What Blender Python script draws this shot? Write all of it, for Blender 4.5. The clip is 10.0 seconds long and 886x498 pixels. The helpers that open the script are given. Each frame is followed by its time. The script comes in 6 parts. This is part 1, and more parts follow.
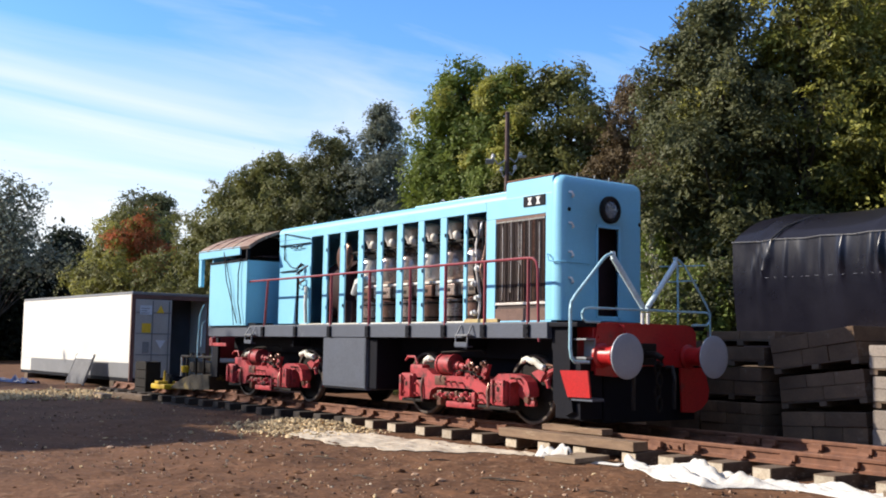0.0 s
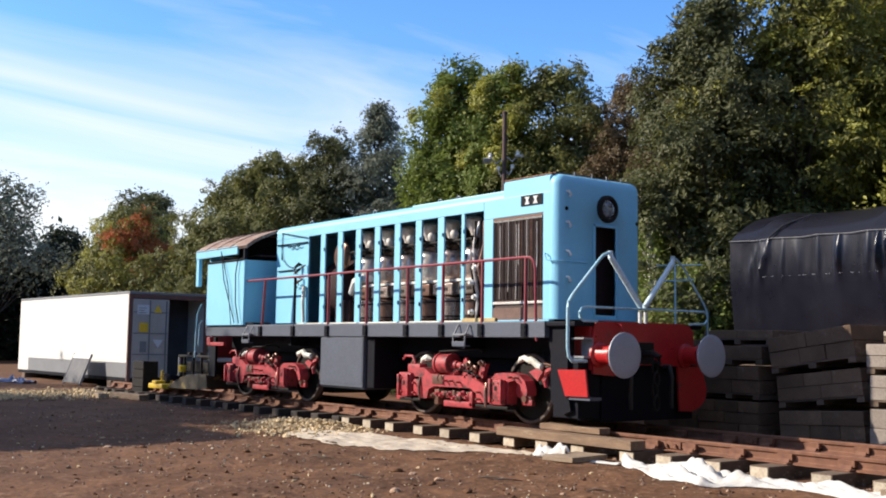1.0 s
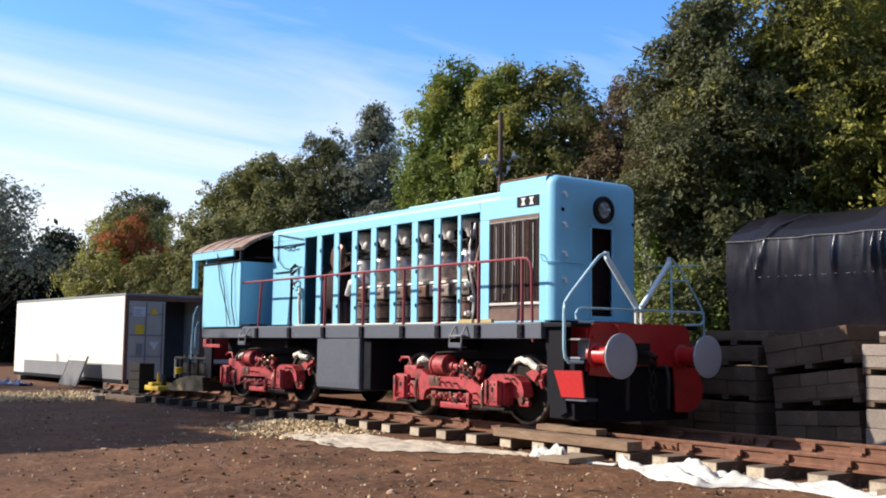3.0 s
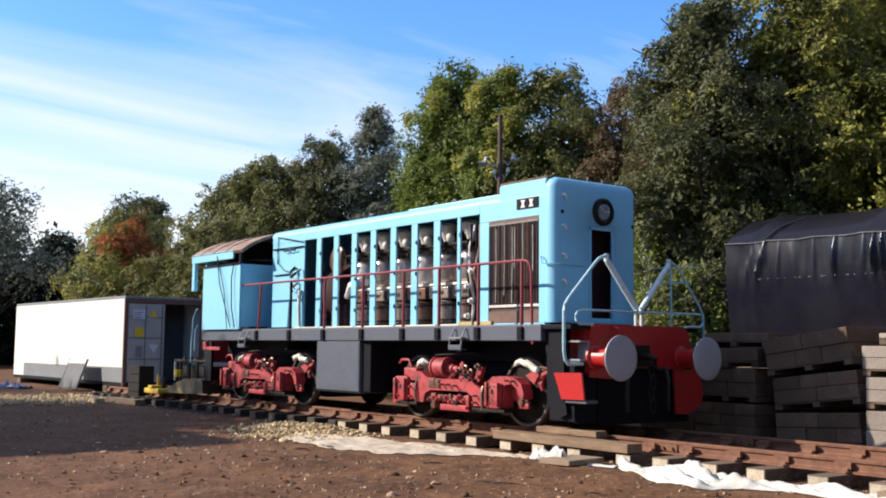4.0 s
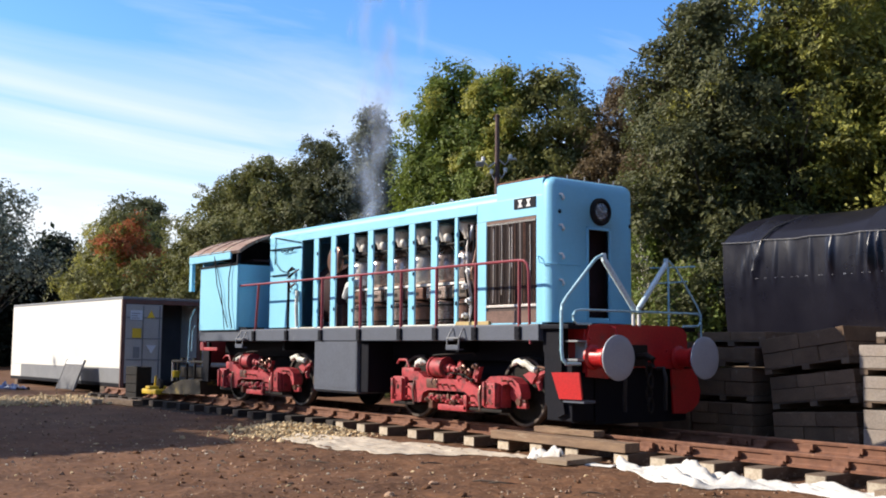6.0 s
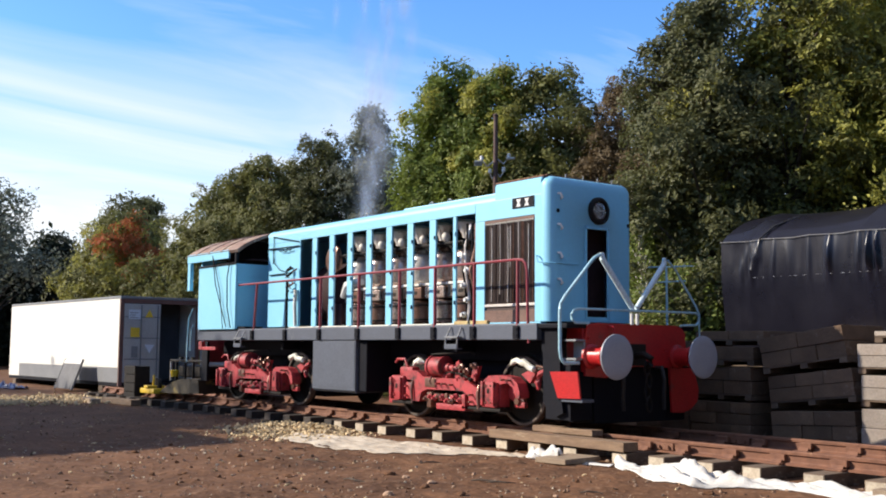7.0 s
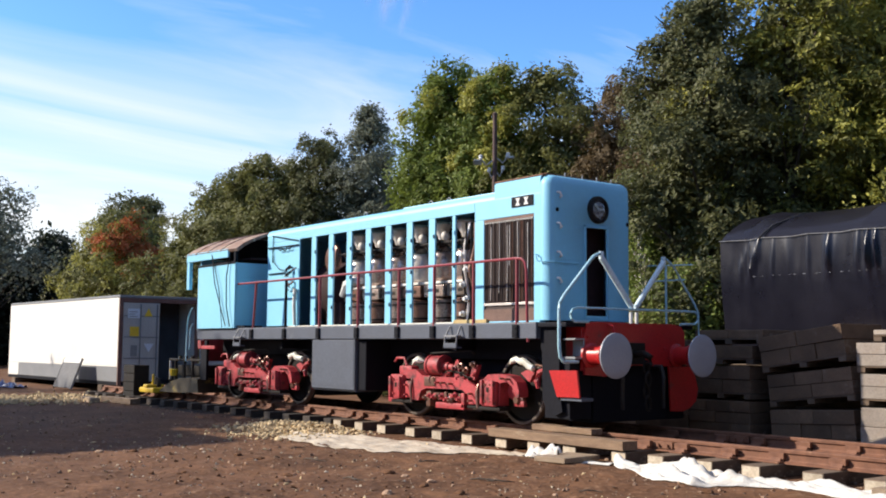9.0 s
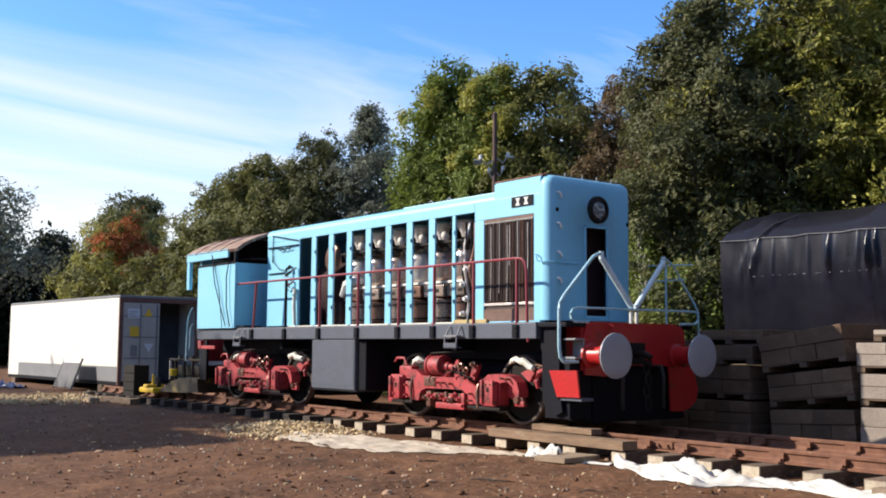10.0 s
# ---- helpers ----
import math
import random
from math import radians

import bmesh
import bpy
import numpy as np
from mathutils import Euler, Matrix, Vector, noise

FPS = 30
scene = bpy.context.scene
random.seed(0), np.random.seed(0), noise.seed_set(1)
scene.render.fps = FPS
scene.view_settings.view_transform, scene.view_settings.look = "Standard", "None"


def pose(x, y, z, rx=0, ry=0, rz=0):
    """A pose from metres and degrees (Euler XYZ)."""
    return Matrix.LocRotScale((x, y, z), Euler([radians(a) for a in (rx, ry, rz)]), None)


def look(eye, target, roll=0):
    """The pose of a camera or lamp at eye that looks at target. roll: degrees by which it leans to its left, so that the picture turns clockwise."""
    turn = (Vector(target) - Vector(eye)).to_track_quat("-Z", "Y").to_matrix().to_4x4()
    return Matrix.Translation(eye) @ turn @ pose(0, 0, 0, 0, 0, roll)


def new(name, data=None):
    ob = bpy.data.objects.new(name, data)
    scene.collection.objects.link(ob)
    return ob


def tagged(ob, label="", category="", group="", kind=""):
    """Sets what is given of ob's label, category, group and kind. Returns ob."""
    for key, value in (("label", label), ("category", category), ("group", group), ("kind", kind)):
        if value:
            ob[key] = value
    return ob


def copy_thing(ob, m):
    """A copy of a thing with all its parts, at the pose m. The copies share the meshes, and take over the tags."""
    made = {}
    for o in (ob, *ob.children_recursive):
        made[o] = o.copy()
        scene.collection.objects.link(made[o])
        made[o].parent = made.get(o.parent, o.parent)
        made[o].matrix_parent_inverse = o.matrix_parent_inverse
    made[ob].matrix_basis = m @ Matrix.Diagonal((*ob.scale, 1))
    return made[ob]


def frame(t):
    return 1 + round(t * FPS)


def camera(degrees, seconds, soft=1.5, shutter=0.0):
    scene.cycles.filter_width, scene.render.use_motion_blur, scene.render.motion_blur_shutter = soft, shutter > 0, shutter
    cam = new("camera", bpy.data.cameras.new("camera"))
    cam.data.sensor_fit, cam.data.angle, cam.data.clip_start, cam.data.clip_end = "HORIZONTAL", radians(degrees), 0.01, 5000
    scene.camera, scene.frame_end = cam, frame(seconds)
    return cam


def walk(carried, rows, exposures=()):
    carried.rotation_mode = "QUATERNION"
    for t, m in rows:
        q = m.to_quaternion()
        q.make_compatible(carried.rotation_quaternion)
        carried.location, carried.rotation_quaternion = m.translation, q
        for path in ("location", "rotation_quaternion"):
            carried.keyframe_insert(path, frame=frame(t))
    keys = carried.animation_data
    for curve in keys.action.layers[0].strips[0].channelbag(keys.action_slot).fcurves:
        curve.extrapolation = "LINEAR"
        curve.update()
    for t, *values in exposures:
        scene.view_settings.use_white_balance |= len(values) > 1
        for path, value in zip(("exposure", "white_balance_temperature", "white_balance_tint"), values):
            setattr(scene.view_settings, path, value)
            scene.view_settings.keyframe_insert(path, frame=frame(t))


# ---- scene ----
EYE = (15.99, -11.046, 1.389)
cam = camera(45.3, 10.0, soft=1.9)


def aim(yaw, pitch, roll):
    """Camera pose at the one place where the filmer stands; degrees."""
    a, b = radians(yaw), radians(pitch)
    way = Vector((math.cos(b) * math.cos(a), math.cos(b) * math.sin(a), math.sin(b)))
    return look(EYE, Vector(EYE) + way * 10, roll)


walk(cam, [(t, aim(a, b, c)) for t, a, b, c in (
    (0.0, 143.294, 5.220, 0.930), (0.5, 143.227, 5.207, 0.918), (1.0, 143.157, 5.184, 0.870),
    (1.5, 143.081, 5.171, 0.840), (2.0, 143.025, 5.147, 0.800), (2.5, 142.985, 5.190, 0.770),
    (4.0, 142.938, 5.378, 0.650), (4.5, 142.943, 5.415, 0.620), (5.0, 142.940, 5.408, 0.580),
    (5.5, 142.863, 5.397, 0.535), (7.0, 142.709, 5.340, 0.490), (7.5, 142.675, 5.308, 0.470),
    (8.0, 142.670, 5.283, 0.462), (9.0, 142.668, 5.281, 0.464), (10.0, 142.668, 5.281, 0.464))])

# ---- daylight: low autumn sun from behind the filmer's left shoulder, thin high cloud ----
SUN_ELEV = radians(30)
TO_SUN = Vector((-0.661 * math.cos(SUN_ELEV), -0.751 * math.cos(SUN_ELEV), math.sin(SUN_ELEV)))
sun = new("sun", bpy.data.lights.new("sun", "SUN"))
sun.data.energy, sun.data.angle, sun.data.color = 5.0, radians(0.53), (1.0, 0.905, 0.77)
sun.matrix_world = look(TO_SUN * 60, (0, 0, 0))
scene.view_settings.exposure = 0.6


def make_world():
    w = bpy.data.worlds.new("sky")
    scene.world = w
    w.use_nodes = True
    nt = w.node_tree
    nt.nodes.clear()
    N, L = nt.nodes.new, nt.links.new
    sky = N("ShaderNodeTexSky")
    sky.sky_type, sky.sun_disc = "NISHITA", False
    sky.sun_elevation = SUN_ELEV
    sky.sun_rotation = math.atan2(TO_SUN.x, TO_SUN.y)
    sky.air_density, sky.dust_density, sky.ozone_density = 1.0, 0.4, 2.0
    tc = N("ShaderNodeTexCoord")
    sep = N("ShaderNodeSeparateXYZ")
    L(tc.outputs["Generated"], sep.inputs[0])
    # cloud sheet: the direction is laid on a flat layer overhead
    add = N("ShaderNodeMath"); add.operation = "ADD"; add.inputs[1].default_value = 0.16
    L(sep.outputs["Z"], add.inputs[0])
    mx = N("ShaderNodeMath"); mx.operation = "MAXIMUM"; mx.inputs[1].default_value = 0.05
    L(add.outputs[0], mx.inputs[0])
    dx = N("ShaderNodeMath"); dx.operation = "DIVIDE"
    dy = N("ShaderNodeMath"); dy.operation = "DIVIDE"
    L(sep.outputs["X"], dx.inputs[0]); L(mx.outputs[0], dx.inputs[1])
    L(sep.outputs["Y"], dy.inputs[0]); L(mx.outputs[0], dy.inputs[1])
    com = N("ShaderNodeCombineXYZ")
    L(dx.outputs[0], com.inputs[0]); L(dy.outputs[0], com.inputs[1])
    mp = N("ShaderNodeMapping")
    mp.inputs["Rotation"].default_value = (0, 0, radians(20))
    mp.inputs["Scale"].default_value = (2.1, 0.62, 1)
    mp.inputs["Location"].default_value = (0.9, 0.3, 0)
    L(com.outputs[0], mp.inputs[0])
    n1 = N("ShaderNodeTexNoise")
    n1.inputs["Scale"].default_value, n1.inputs["Detail"].default_value = 1.25, 8
    n1.inputs["Roughness"].default_value, n1.inputs["Distortion"].default_value = 0.52, 0.9
    L(mp.outputs[0], n1.inputs["Vector"])
    r1 = N("ShaderNodeValToRGB")
    r1.color_ramp.elements[0].position, r1.color_ramp.elements[1].position = 0.40, 0.78
    L(n1.outputs["Fac"], r1.inputs[0])
    # cloud thickens towards the horizon and towards the west
    low = N("ShaderNodeMapRange")
    low.inputs["From Min"].default_value, low.inputs["From Max"].default_value = 0.29, 0.07
    low.inputs["To Min"].default_value, low.inputs["To Max"].default_value = -0.22, 0.62
    low.clamp = False
    L(sep.outputs["Z"], low.inputs["Value"])
    dot = N("ShaderNodeVectorMath"); dot.operation = "DOT_PRODUCT"
    dot.inputs[1].default_value = (-0.86, -0.50, 0)
    L(tc.outputs["Generated"], dot.inputs[0])
    west = N("ShaderNodeMapRange")
    west.inputs["From Min"].default_value, west.inputs["From Max"].default_value = 0.05, 0.75
    west.inputs["To Min"].default_value, west.inputs["To Max"].default_value = -0.12, 0.16
    L(dot.outputs["Value"], west.inputs["Value"])
    # clouds thinned to the east, out of view, for bluer fill light
    east = N("ShaderNodeMapRange")
    east.inputs["From Min"].default_value, east.inputs["From Max"].default_value = -0.05, -0.50
    east.inputs["To Min"].default_value, east.inputs["To Max"].default_value = 0.0, -0.8
    L(dot.outputs["Value"], east.inputs["Value"])
    # a thin veil added overhead, out of view, for whiter fill light
    fill_veil = N("ShaderNodeMapRange")
    fill_veil.inputs["From Min"].default_value, fill_veil.inputs["From Max"].default_value = 0.36, 0.75
    fill_veil.inputs["To Min"].default_value, fill_veil.inputs["To Max"].default_value = 0.0, 0.15
    L(sep.outputs["Z"], fill_veil.inputs["Value"])
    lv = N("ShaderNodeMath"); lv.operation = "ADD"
    L(low.outputs[0], lv.inputs[0]); L(fill_veil.outputs[0], lv.inputs[1])
    le = N("ShaderNodeMath"); le.operation = "ADD"
    L(lv.outputs[0], le.inputs[0]); L(east.outputs[0], le.inputs[1])
    s0 = N("ShaderNodeMath"); s0.operation = "ADD"
    L(le.outputs[0], s0.inputs[0]); L(west.outputs[0], s0.inputs[1])
    sm = N("ShaderNodeMath"); sm.operation = "MULTIPLY_ADD"
    sm.inputs[1].default_value = 0.59
    L(r1.outputs[0], sm.inputs[0]); L(s0.outputs[0], sm.inputs[2])
    cl = N("ShaderNodeClamp"); L(sm.outputs[0], cl.inputs[0])
    cl.inputs["Max"].default_value = 0.96
    mix = N("ShaderNodeMixRGB")
    mix.inputs[2].default_value = (10.6, 10.6, 10.6, 1)
    hue = N("ShaderNodeHueSaturation")
    hue.inputs["Saturation"].default_value, hue.inputs["Value"].default_value = 1.25, 2.0
    L(sky.outputs[0], hue.inputs["Color"])
    tint = N("ShaderNodeMixRGB"); tint.blend_type = "MULTIPLY"
    tint.inputs[0].default_value, tint.inputs[2].default_value = 1.0, (0.90, 1.0, 1.22, 1)
    L(hue.outputs[0], tint.inputs[1])
    L(cl.outputs[0], mix.inputs[0]); L(tint.outputs[0], mix.inputs[1])
    # unseen high haze added above the streaks: overhead sky pales for neutral fill
    fill_haze = N("ShaderNodeMapRange")
    fill_haze.inputs["From Min"].default_value, fill_haze.inputs["From Max"].default_value = 0.38, 0.80
    fill_haze.inputs["To Min"].default_value, fill_haze.inputs["To Max"].default_value = 0.0, 0.70
    L(sep.outputs["Z"], fill_haze.inputs["Value"])
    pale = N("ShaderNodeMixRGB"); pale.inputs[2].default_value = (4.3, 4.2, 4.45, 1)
    L(fill_haze.outputs[0], pale.inputs[0]); L(mix.outputs[0], pale.inputs[1])
    bg = N("ShaderNodeBackground"); bg.inputs[1].default_value = 0.07
    out = N("ShaderNodeOutputWorld")
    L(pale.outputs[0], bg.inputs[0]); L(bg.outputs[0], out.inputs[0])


make_world()


# ---- materials ----
def mat(name, base, second=None, scale=3.0, rough=0.7, metal=0.0, bump=0.15, fine=40.0, third=None, thr=0.62, third_scale=1.3,
        island=0.0, rnd=0.0, spec=0.5, stretch=(1, 1, 1), sharp=0.08, grain=1.0):
    """Painted, rusty or earthy surface: broad mottling base/second, patches of third, fine grain in colour and relief."""
    m = bpy.data.materials.new(name)
    m.use_nodes = True
    nt = m.node_tree
    b = nt.nodes["Principled BSDF"]
    N, L = nt.nodes.new, nt.links.new
    second = second or tuple(c * 0.7 for c in base)
    tc = N("ShaderNodeTexCoord")
    mp = N("ShaderNodeMapping")
    mp.inputs["Scale"].default_value = stretch
    L(tc.outputs["Object"], mp.inputs[0])
    n1 = N("ShaderNodeTexNoise")
    n1.inputs["Scale"].default_value, n1.inputs["Detail"].default_value, n1.inputs["Roughness"].default_value = scale, 6, 0.6
    n2 = N("ShaderNodeTexNoise")
    n2.inputs["Scale"].default_value, n2.inputs["Detail"].default_value = fine, 4
    L(mp.outputs[0], n1.inputs["Vector"]); L(mp.outputs[0], n2.inputs["Vector"])
    r = N("ShaderNodeValToRGB")
    r.color_ramp.elements[0].position, r.color_ramp.elements[1].position = 0.35, 0.68
    r.color_ramp.elements[0].color, r.color_ramp.elements[1].color = (*base, 1), (*second, 1)
    L(n1.outputs["Fac"], r.inputs[0])
    col = r.outputs[0]
    if third:
        n3 = N("ShaderNodeTexNoise")
        n3.inputs["Scale"].default_value, n3.inputs["Detail"].default_value, n3.inputs["Roughness"].default_value = third_scale, 8, 0.7
        L(mp.outputs[0], n3.inputs["Vector"])
        r3 = N("ShaderNodeValToRGB")
        r3.color_ramp.elements[0].position, r3.color_ramp.elements[1].position = thr, thr + sharp
        L(n3.outputs["Fac"], r3.inputs[0])
        mx = N("ShaderNodeMixRGB"); mx.inputs[2].default_value = (*third, 1)
        L(r3.outputs[0], mx.inputs[0]); L(col, mx.inputs[1])
        col = mx.outputs[0]
    g = N("ShaderNodeMapRange")
    g.inputs["From Min"].default_value, g.inputs["From Max"].default_value = 0.3, 0.7
    g.inputs["To Min"].default_value, g.inputs["To Max"].default_value = 1 - 0.18 * grain, 1 + 0.15 * grain
    L(n2.outputs["Fac"], g.inputs["Value"])
    val = g.outputs[0]
    if island or rnd:
        src = N("ShaderNodeNewGeometry").outputs["Random Per Island"] if island else N("ShaderNodeObjectInfo").outputs["Random"]
        k = island or rnd
        v = N("ShaderNodeMapRange")
        v.inputs["To Min"].default_value, v.inputs["To Max"].default_value = 1 - k, 1 + k
        L(src, v.inputs["Value"])
        mu = N("ShaderNodeMath"); mu.operation = "MULTIPLY"
        L(val, mu.inputs[0]); L(v.outputs[0], mu.inputs[1])
        val = mu.outputs[0]
    h = N("ShaderNodeHueSaturation")
    L(col, h.inputs["Color"]); L(val, h.inputs["Value"])
    L(h.outputs[0], b.inputs["Base Color"])
    rr = N("ShaderNodeMapRange")
    rr.inputs["To Min"].default_value, rr.inputs["To Max"].default_value = max(0.05, rough - 0.12), min(1, rough + 0.12)
    L(n1.outputs["Fac"], rr.inputs["Value"]); L(rr.outputs[0], b.inputs["Roughness"])
    b.inputs["Metallic"].default_value = metal
    b.inputs["Specular IOR Level"].default_value = spec
    if bump:
        bp = N("ShaderNodeBump")
        bp.inputs["Strength"].default_value, bp.inputs["Distance"].default_value = bump, 0.02
        L(n2.outputs["Fac"], bp.inputs["Height"]); L(bp.outputs[0], b.inputs["Normal"])
    return m


def leaf_mat(name, lo, hi, third=None, clump=1.0):
    """Foliage: each leaf its own shade, clumps drifting between two greens, light passing through."""
    m = bpy.data.materials.new(name)
    m.use_nodes = True
    nt = m.node_tree
    nt.nodes.clear()
    N, L = nt.nodes.new, nt.links.new
    geo = N("ShaderNodeNewGeometry")
    tc = N("ShaderNodeTexCoord")
    n = N("ShaderNodeTexNoise")
    n.inputs["Scale"].default_value, n.inputs["Detail"].default_value = clump, 3
    L(tc.outputs["Object"], n.inputs["Vector"])
    add = N("ShaderNodeMath"); add.operation = "MULTIPLY_ADD"; add.inputs[1].default_value = 0.34
    sub = N("ShaderNodeMapRange")
    sub.inputs["From Min"].default_value, sub.inputs["From Max"].default_value = 0.32, 0.68
    sub.inputs["To Min"].default_value, sub.inputs["To Max"].default_value = 0.0, 0.5
    L(n.outputs["Fac"], sub.inputs["Value"])
    L(geo.outputs["Random Per Island"], add.inputs[0]); L(sub.outputs[0], add.inputs[2])
    r = N("ShaderNodeValToRGB")
    e = r.color_ramp.elements
    e[0].position, e[0].color, e[1].position, e[1].color = 0.1, (*lo, 1), 0.85, (*hi, 1)
    if third:
        x = e.new(0.97); x.color = (*third, 1)
    L(add.outputs[0], r.inputs[0])
    d = N("ShaderNodeBsdfPrincipled"); d.inputs["Roughness"].default_value = 0.55
    d.inputs["Specular IOR Level"].default_value = 0.3
    t = N("ShaderNodeBsdfTranslucent")
    L(r.outputs[0], d.inputs["Base Color"]); L(r.outputs[0], t.inputs[0])
    mx = N("ShaderNodeMixShader"); mx.inputs[0].default_value = 0.36
    out = N("ShaderNodeOutputMaterial")
    L(d.outputs[0], mx.inputs[1]); L(t.outputs[0], mx.inputs[2]); L(mx.outputs[0], out.inputs[0])
    return m


BLUE = mat("sky_blue_paint", (0.215, 0.53, 0.715), (0.24, 0.555, 0.73), 1.2, 0.48, bump=0.015, third=(0.24, 0.54, 0.60), thr=0.66, third_scale=2.2, grain=0.2)
BLUE_TRIM = mat("pale_blue_tube_paint", (0.42, 0.64, 0.72), (0.30, 0.52, 0.62), 4, 0.4, bump=0.05)
# blue bars made whitish: sunlight is put into the colour
LIT_BAR = mat("sunlit_pale_blue_bar", (0.66, 0.78, 0.82), (0.54, 0.68, 0.74), 4, 0.4, bump=0.05)
CREAM = mat("cream_sill_paint", (0.72, 0.72, 0.66), (0.55, 0.52, 0.42), 5, 0.6)
OCHRE = mat("ochre_primer", (0.50, 0.38, 0.16), (0.40, 0.28, 0.12), 6, 0.7)
SLATE = mat("slate_grey_paint", (0.080, 0.091, 0.120), (0.066, 0.076, 0.10), 2.0, 0.5, bump=0.08, third=(0.14, 0.15, 0.17), thr=0.64)
# blackish paint, used too for filler blocks that stand for underside shade
NAVY = mat("blackish_paint_and_underside_shade", (0.0055, 0.0062, 0.011), (0.008, 0.008, 0.012), 4, 0.6, spec=0.12)
RED = mat("faded_red_bogie_paint", (0.44, 0.042, 0.050), (0.31, 0.029, 0.037), 4, 0.55, bump=0.35, third=(0.065, 0.018, 0.017), thr=0.50, third_scale=4.5, sharp=0.14)
BEAM_RED = mat("red_buffer_beam_paint", (0.46, 0.018, 0.018), (0.38, 0.014, 0.016), 3, 0.35, bump=0.06, third=(0.22, 0.03, 0.03), thr=0.60, third_scale=4)
MAROON = mat("maroon_handrail_paint", (0.26, 0.030, 0.045), (0.19, 0.028, 0.035), 6, 0.45, bump=0.05)
STEEL = mat("bare_worn_steel", (0.50, 0.49, 0.47), (0.36, 0.34, 0.32), 8, 0.4, metal=0.8, bump=0.1)
TYRE = mat("dull_tyre_steel", (0.20, 0.165, 0.14), (0.12, 0.09, 0.075), 8, 0.42, metal=0.5, bump=0.1)
GREASE = mat("greasy_black_iron", (0.009, 0.008, 0.007), (0.020, 0.014, 0.011), 7, 0.6, bump=0.3, spec=0.2)
BUFFER_GREY = mat("grey_painted_steel", (0.33, 0.34, 0.38), (0.29, 0.30, 0.34), 2, 0.45, bump=0.03, grain=0.25, third=(0.22, 0.21, 0.22), thr=0.68, third_scale=3)
RUST = mat("rusty_rail_steel", (0.20, 0.085, 0.045), (0.13, 0.055, 0.032), 8, 0.8, bump=0.35, fine=90, third=(0.28, 0.14, 0.075), thr=0.6, third_scale=5)
RUST_ROOF = mat("rust_streaked_roof_sheet", (0.21, 0.11, 0.075), (0.32, 0.24, 0.20), 3, 0.85, bump=0.3, third=(0.40, 0.32, 0.24), thr=0.56, third_scale=2.2, stretch=(1, 3, 1))
GRILLE = mat("brown_rusted_grille", (0.050, 0.024, 0.020), (0.030, 0.017, 0.015), 5, 0.6, bump=0.3, third=(0.26, 0.16, 0.12), thr=0.64, third_scale=3, stretch=(4, 1, 0.6))
# dark colour that holds the shade inside hood and cab
INTERIOR_SHADE = mat("dark_interior_with_shade", (0.045, 0.022, 0.024), (0.028, 0.016, 0.018), 4, 0.8, spec=0.2)
ALLOY = mat("silver_engine_casting", (0.72, 0.68, 0.64), (0.52, 0.45, 0.41), 7, 0.36, metal=0.25, bump=0.25, third=(0.12, 0.07, 0.06), thr=0.60, third_scale=5)
COPPER = mat("brown_engine_casting", (0.25, 0.14, 0.105), (0.15, 0.08, 0.06), 7, 0.36, metal=0.55, bump=0.25, third=(0.46, 0.36, 0.29), thr=0.62, third_scale=6)
TIMBER = mat("creosoted_weathered_timber", (0.155, 0.105, 0.068), (0.10, 0.068, 0.046), 3, 0.85, bump=0.5, fine=30, stretch=(1.5, 1.5, 6), rnd=0.25, third=(0.30, 0.23, 0.16), thr=0.6, third_scale=2.5)
PALE_TIMBER = mat("pale_sawn_timber", (0.36, 0.27, 0.18), (0.25, 0.18, 0.12), 3, 0.8, bump=0.4, stretch=(1, 6, 6), rnd=0.18)
SOIL = mat("trodden_brown_soil", (0.165, 0.080, 0.040), (0.090, 0.043, 0.022), 0.8, 0.95, bump=1.0, fine=14, third=(0.22, 0.130, 0.078), thr=0.56, third_scale=3.5, sharp=0.14, spec=0.2, grain=1.6)
STONE = mat("limestone_ballast", (0.60, 0.46, 0.27), (0.45, 0.33, 0.18), 3, 0.9, bump=0.4, island=0.35)
GRIT = mat("mixed_soil_pebbles", (0.29, 0.185, 0.12), (0.20, 0.13, 0.085), 3, 0.95, bump=0.4, island=0.5)
SHEET = mat("dirty_white_fabric_sheet", (0.62, 0.60, 0.56), (0.52, 0.49, 0.44), 2.5, 0.85, bump=0.12, third=(0.42, 0.34, 0.26), thr=0.70, third_scale=3)
SHEET_DIRTY = mat("trampled_cream_sheet", (0.62, 0.54, 0.43), (0.47, 0.38, 0.28), 3, 0.9, bump=0.2, third=(0.24, 0.15, 0.095), thr=0.55, third_scale=2.4, sharp=0.16, stretch=(.6, 2.2, 1))
END_GRAIN = mat("pale_end_grain", (0.48, 0.41, 0.31), (0.36, 0.29, 0.21), 9, 0.85, bump=0.3, rnd=0.2, third=(0.2, 0.15, 0.11), thr=0.64, third_scale=6)
WHITE = mat("white_container_paint", (0.76, 0.74, 0.69), (0.70, 0.68, 0.63), 0.8, 0.5, bump=0.05, third=(0.62, 0.58, 0.50), thr=0.72)
# grey fittings, and the container's lower side where grey stands for shade
GREY_AND_SHADE = mat("grey_paint_and_band_shade", (0.20, 0.205, 0.215), (0.175, 0.18, 0.19), 1.5, 0.55, bump=0.05, third=(0.20, 0.17, 0.14), thr=0.68)
DOOR_GREY = mat("pale_grey_door_paint", (0.42, 0.40, 0.38), (0.36, 0.34, 0.32), 2, 0.5, bump=0.06)
BROWN_FRAME = mat("brown_corner_post_paint", (0.16, 0.075, 0.06), (0.11, 0.055, 0.045), 3, 0.7)
IN_SHADE = mat("dark_interior_shade", (0.06, 0.062, 0.07), (0.045, 0.045, 0.05), 2, 0.8)
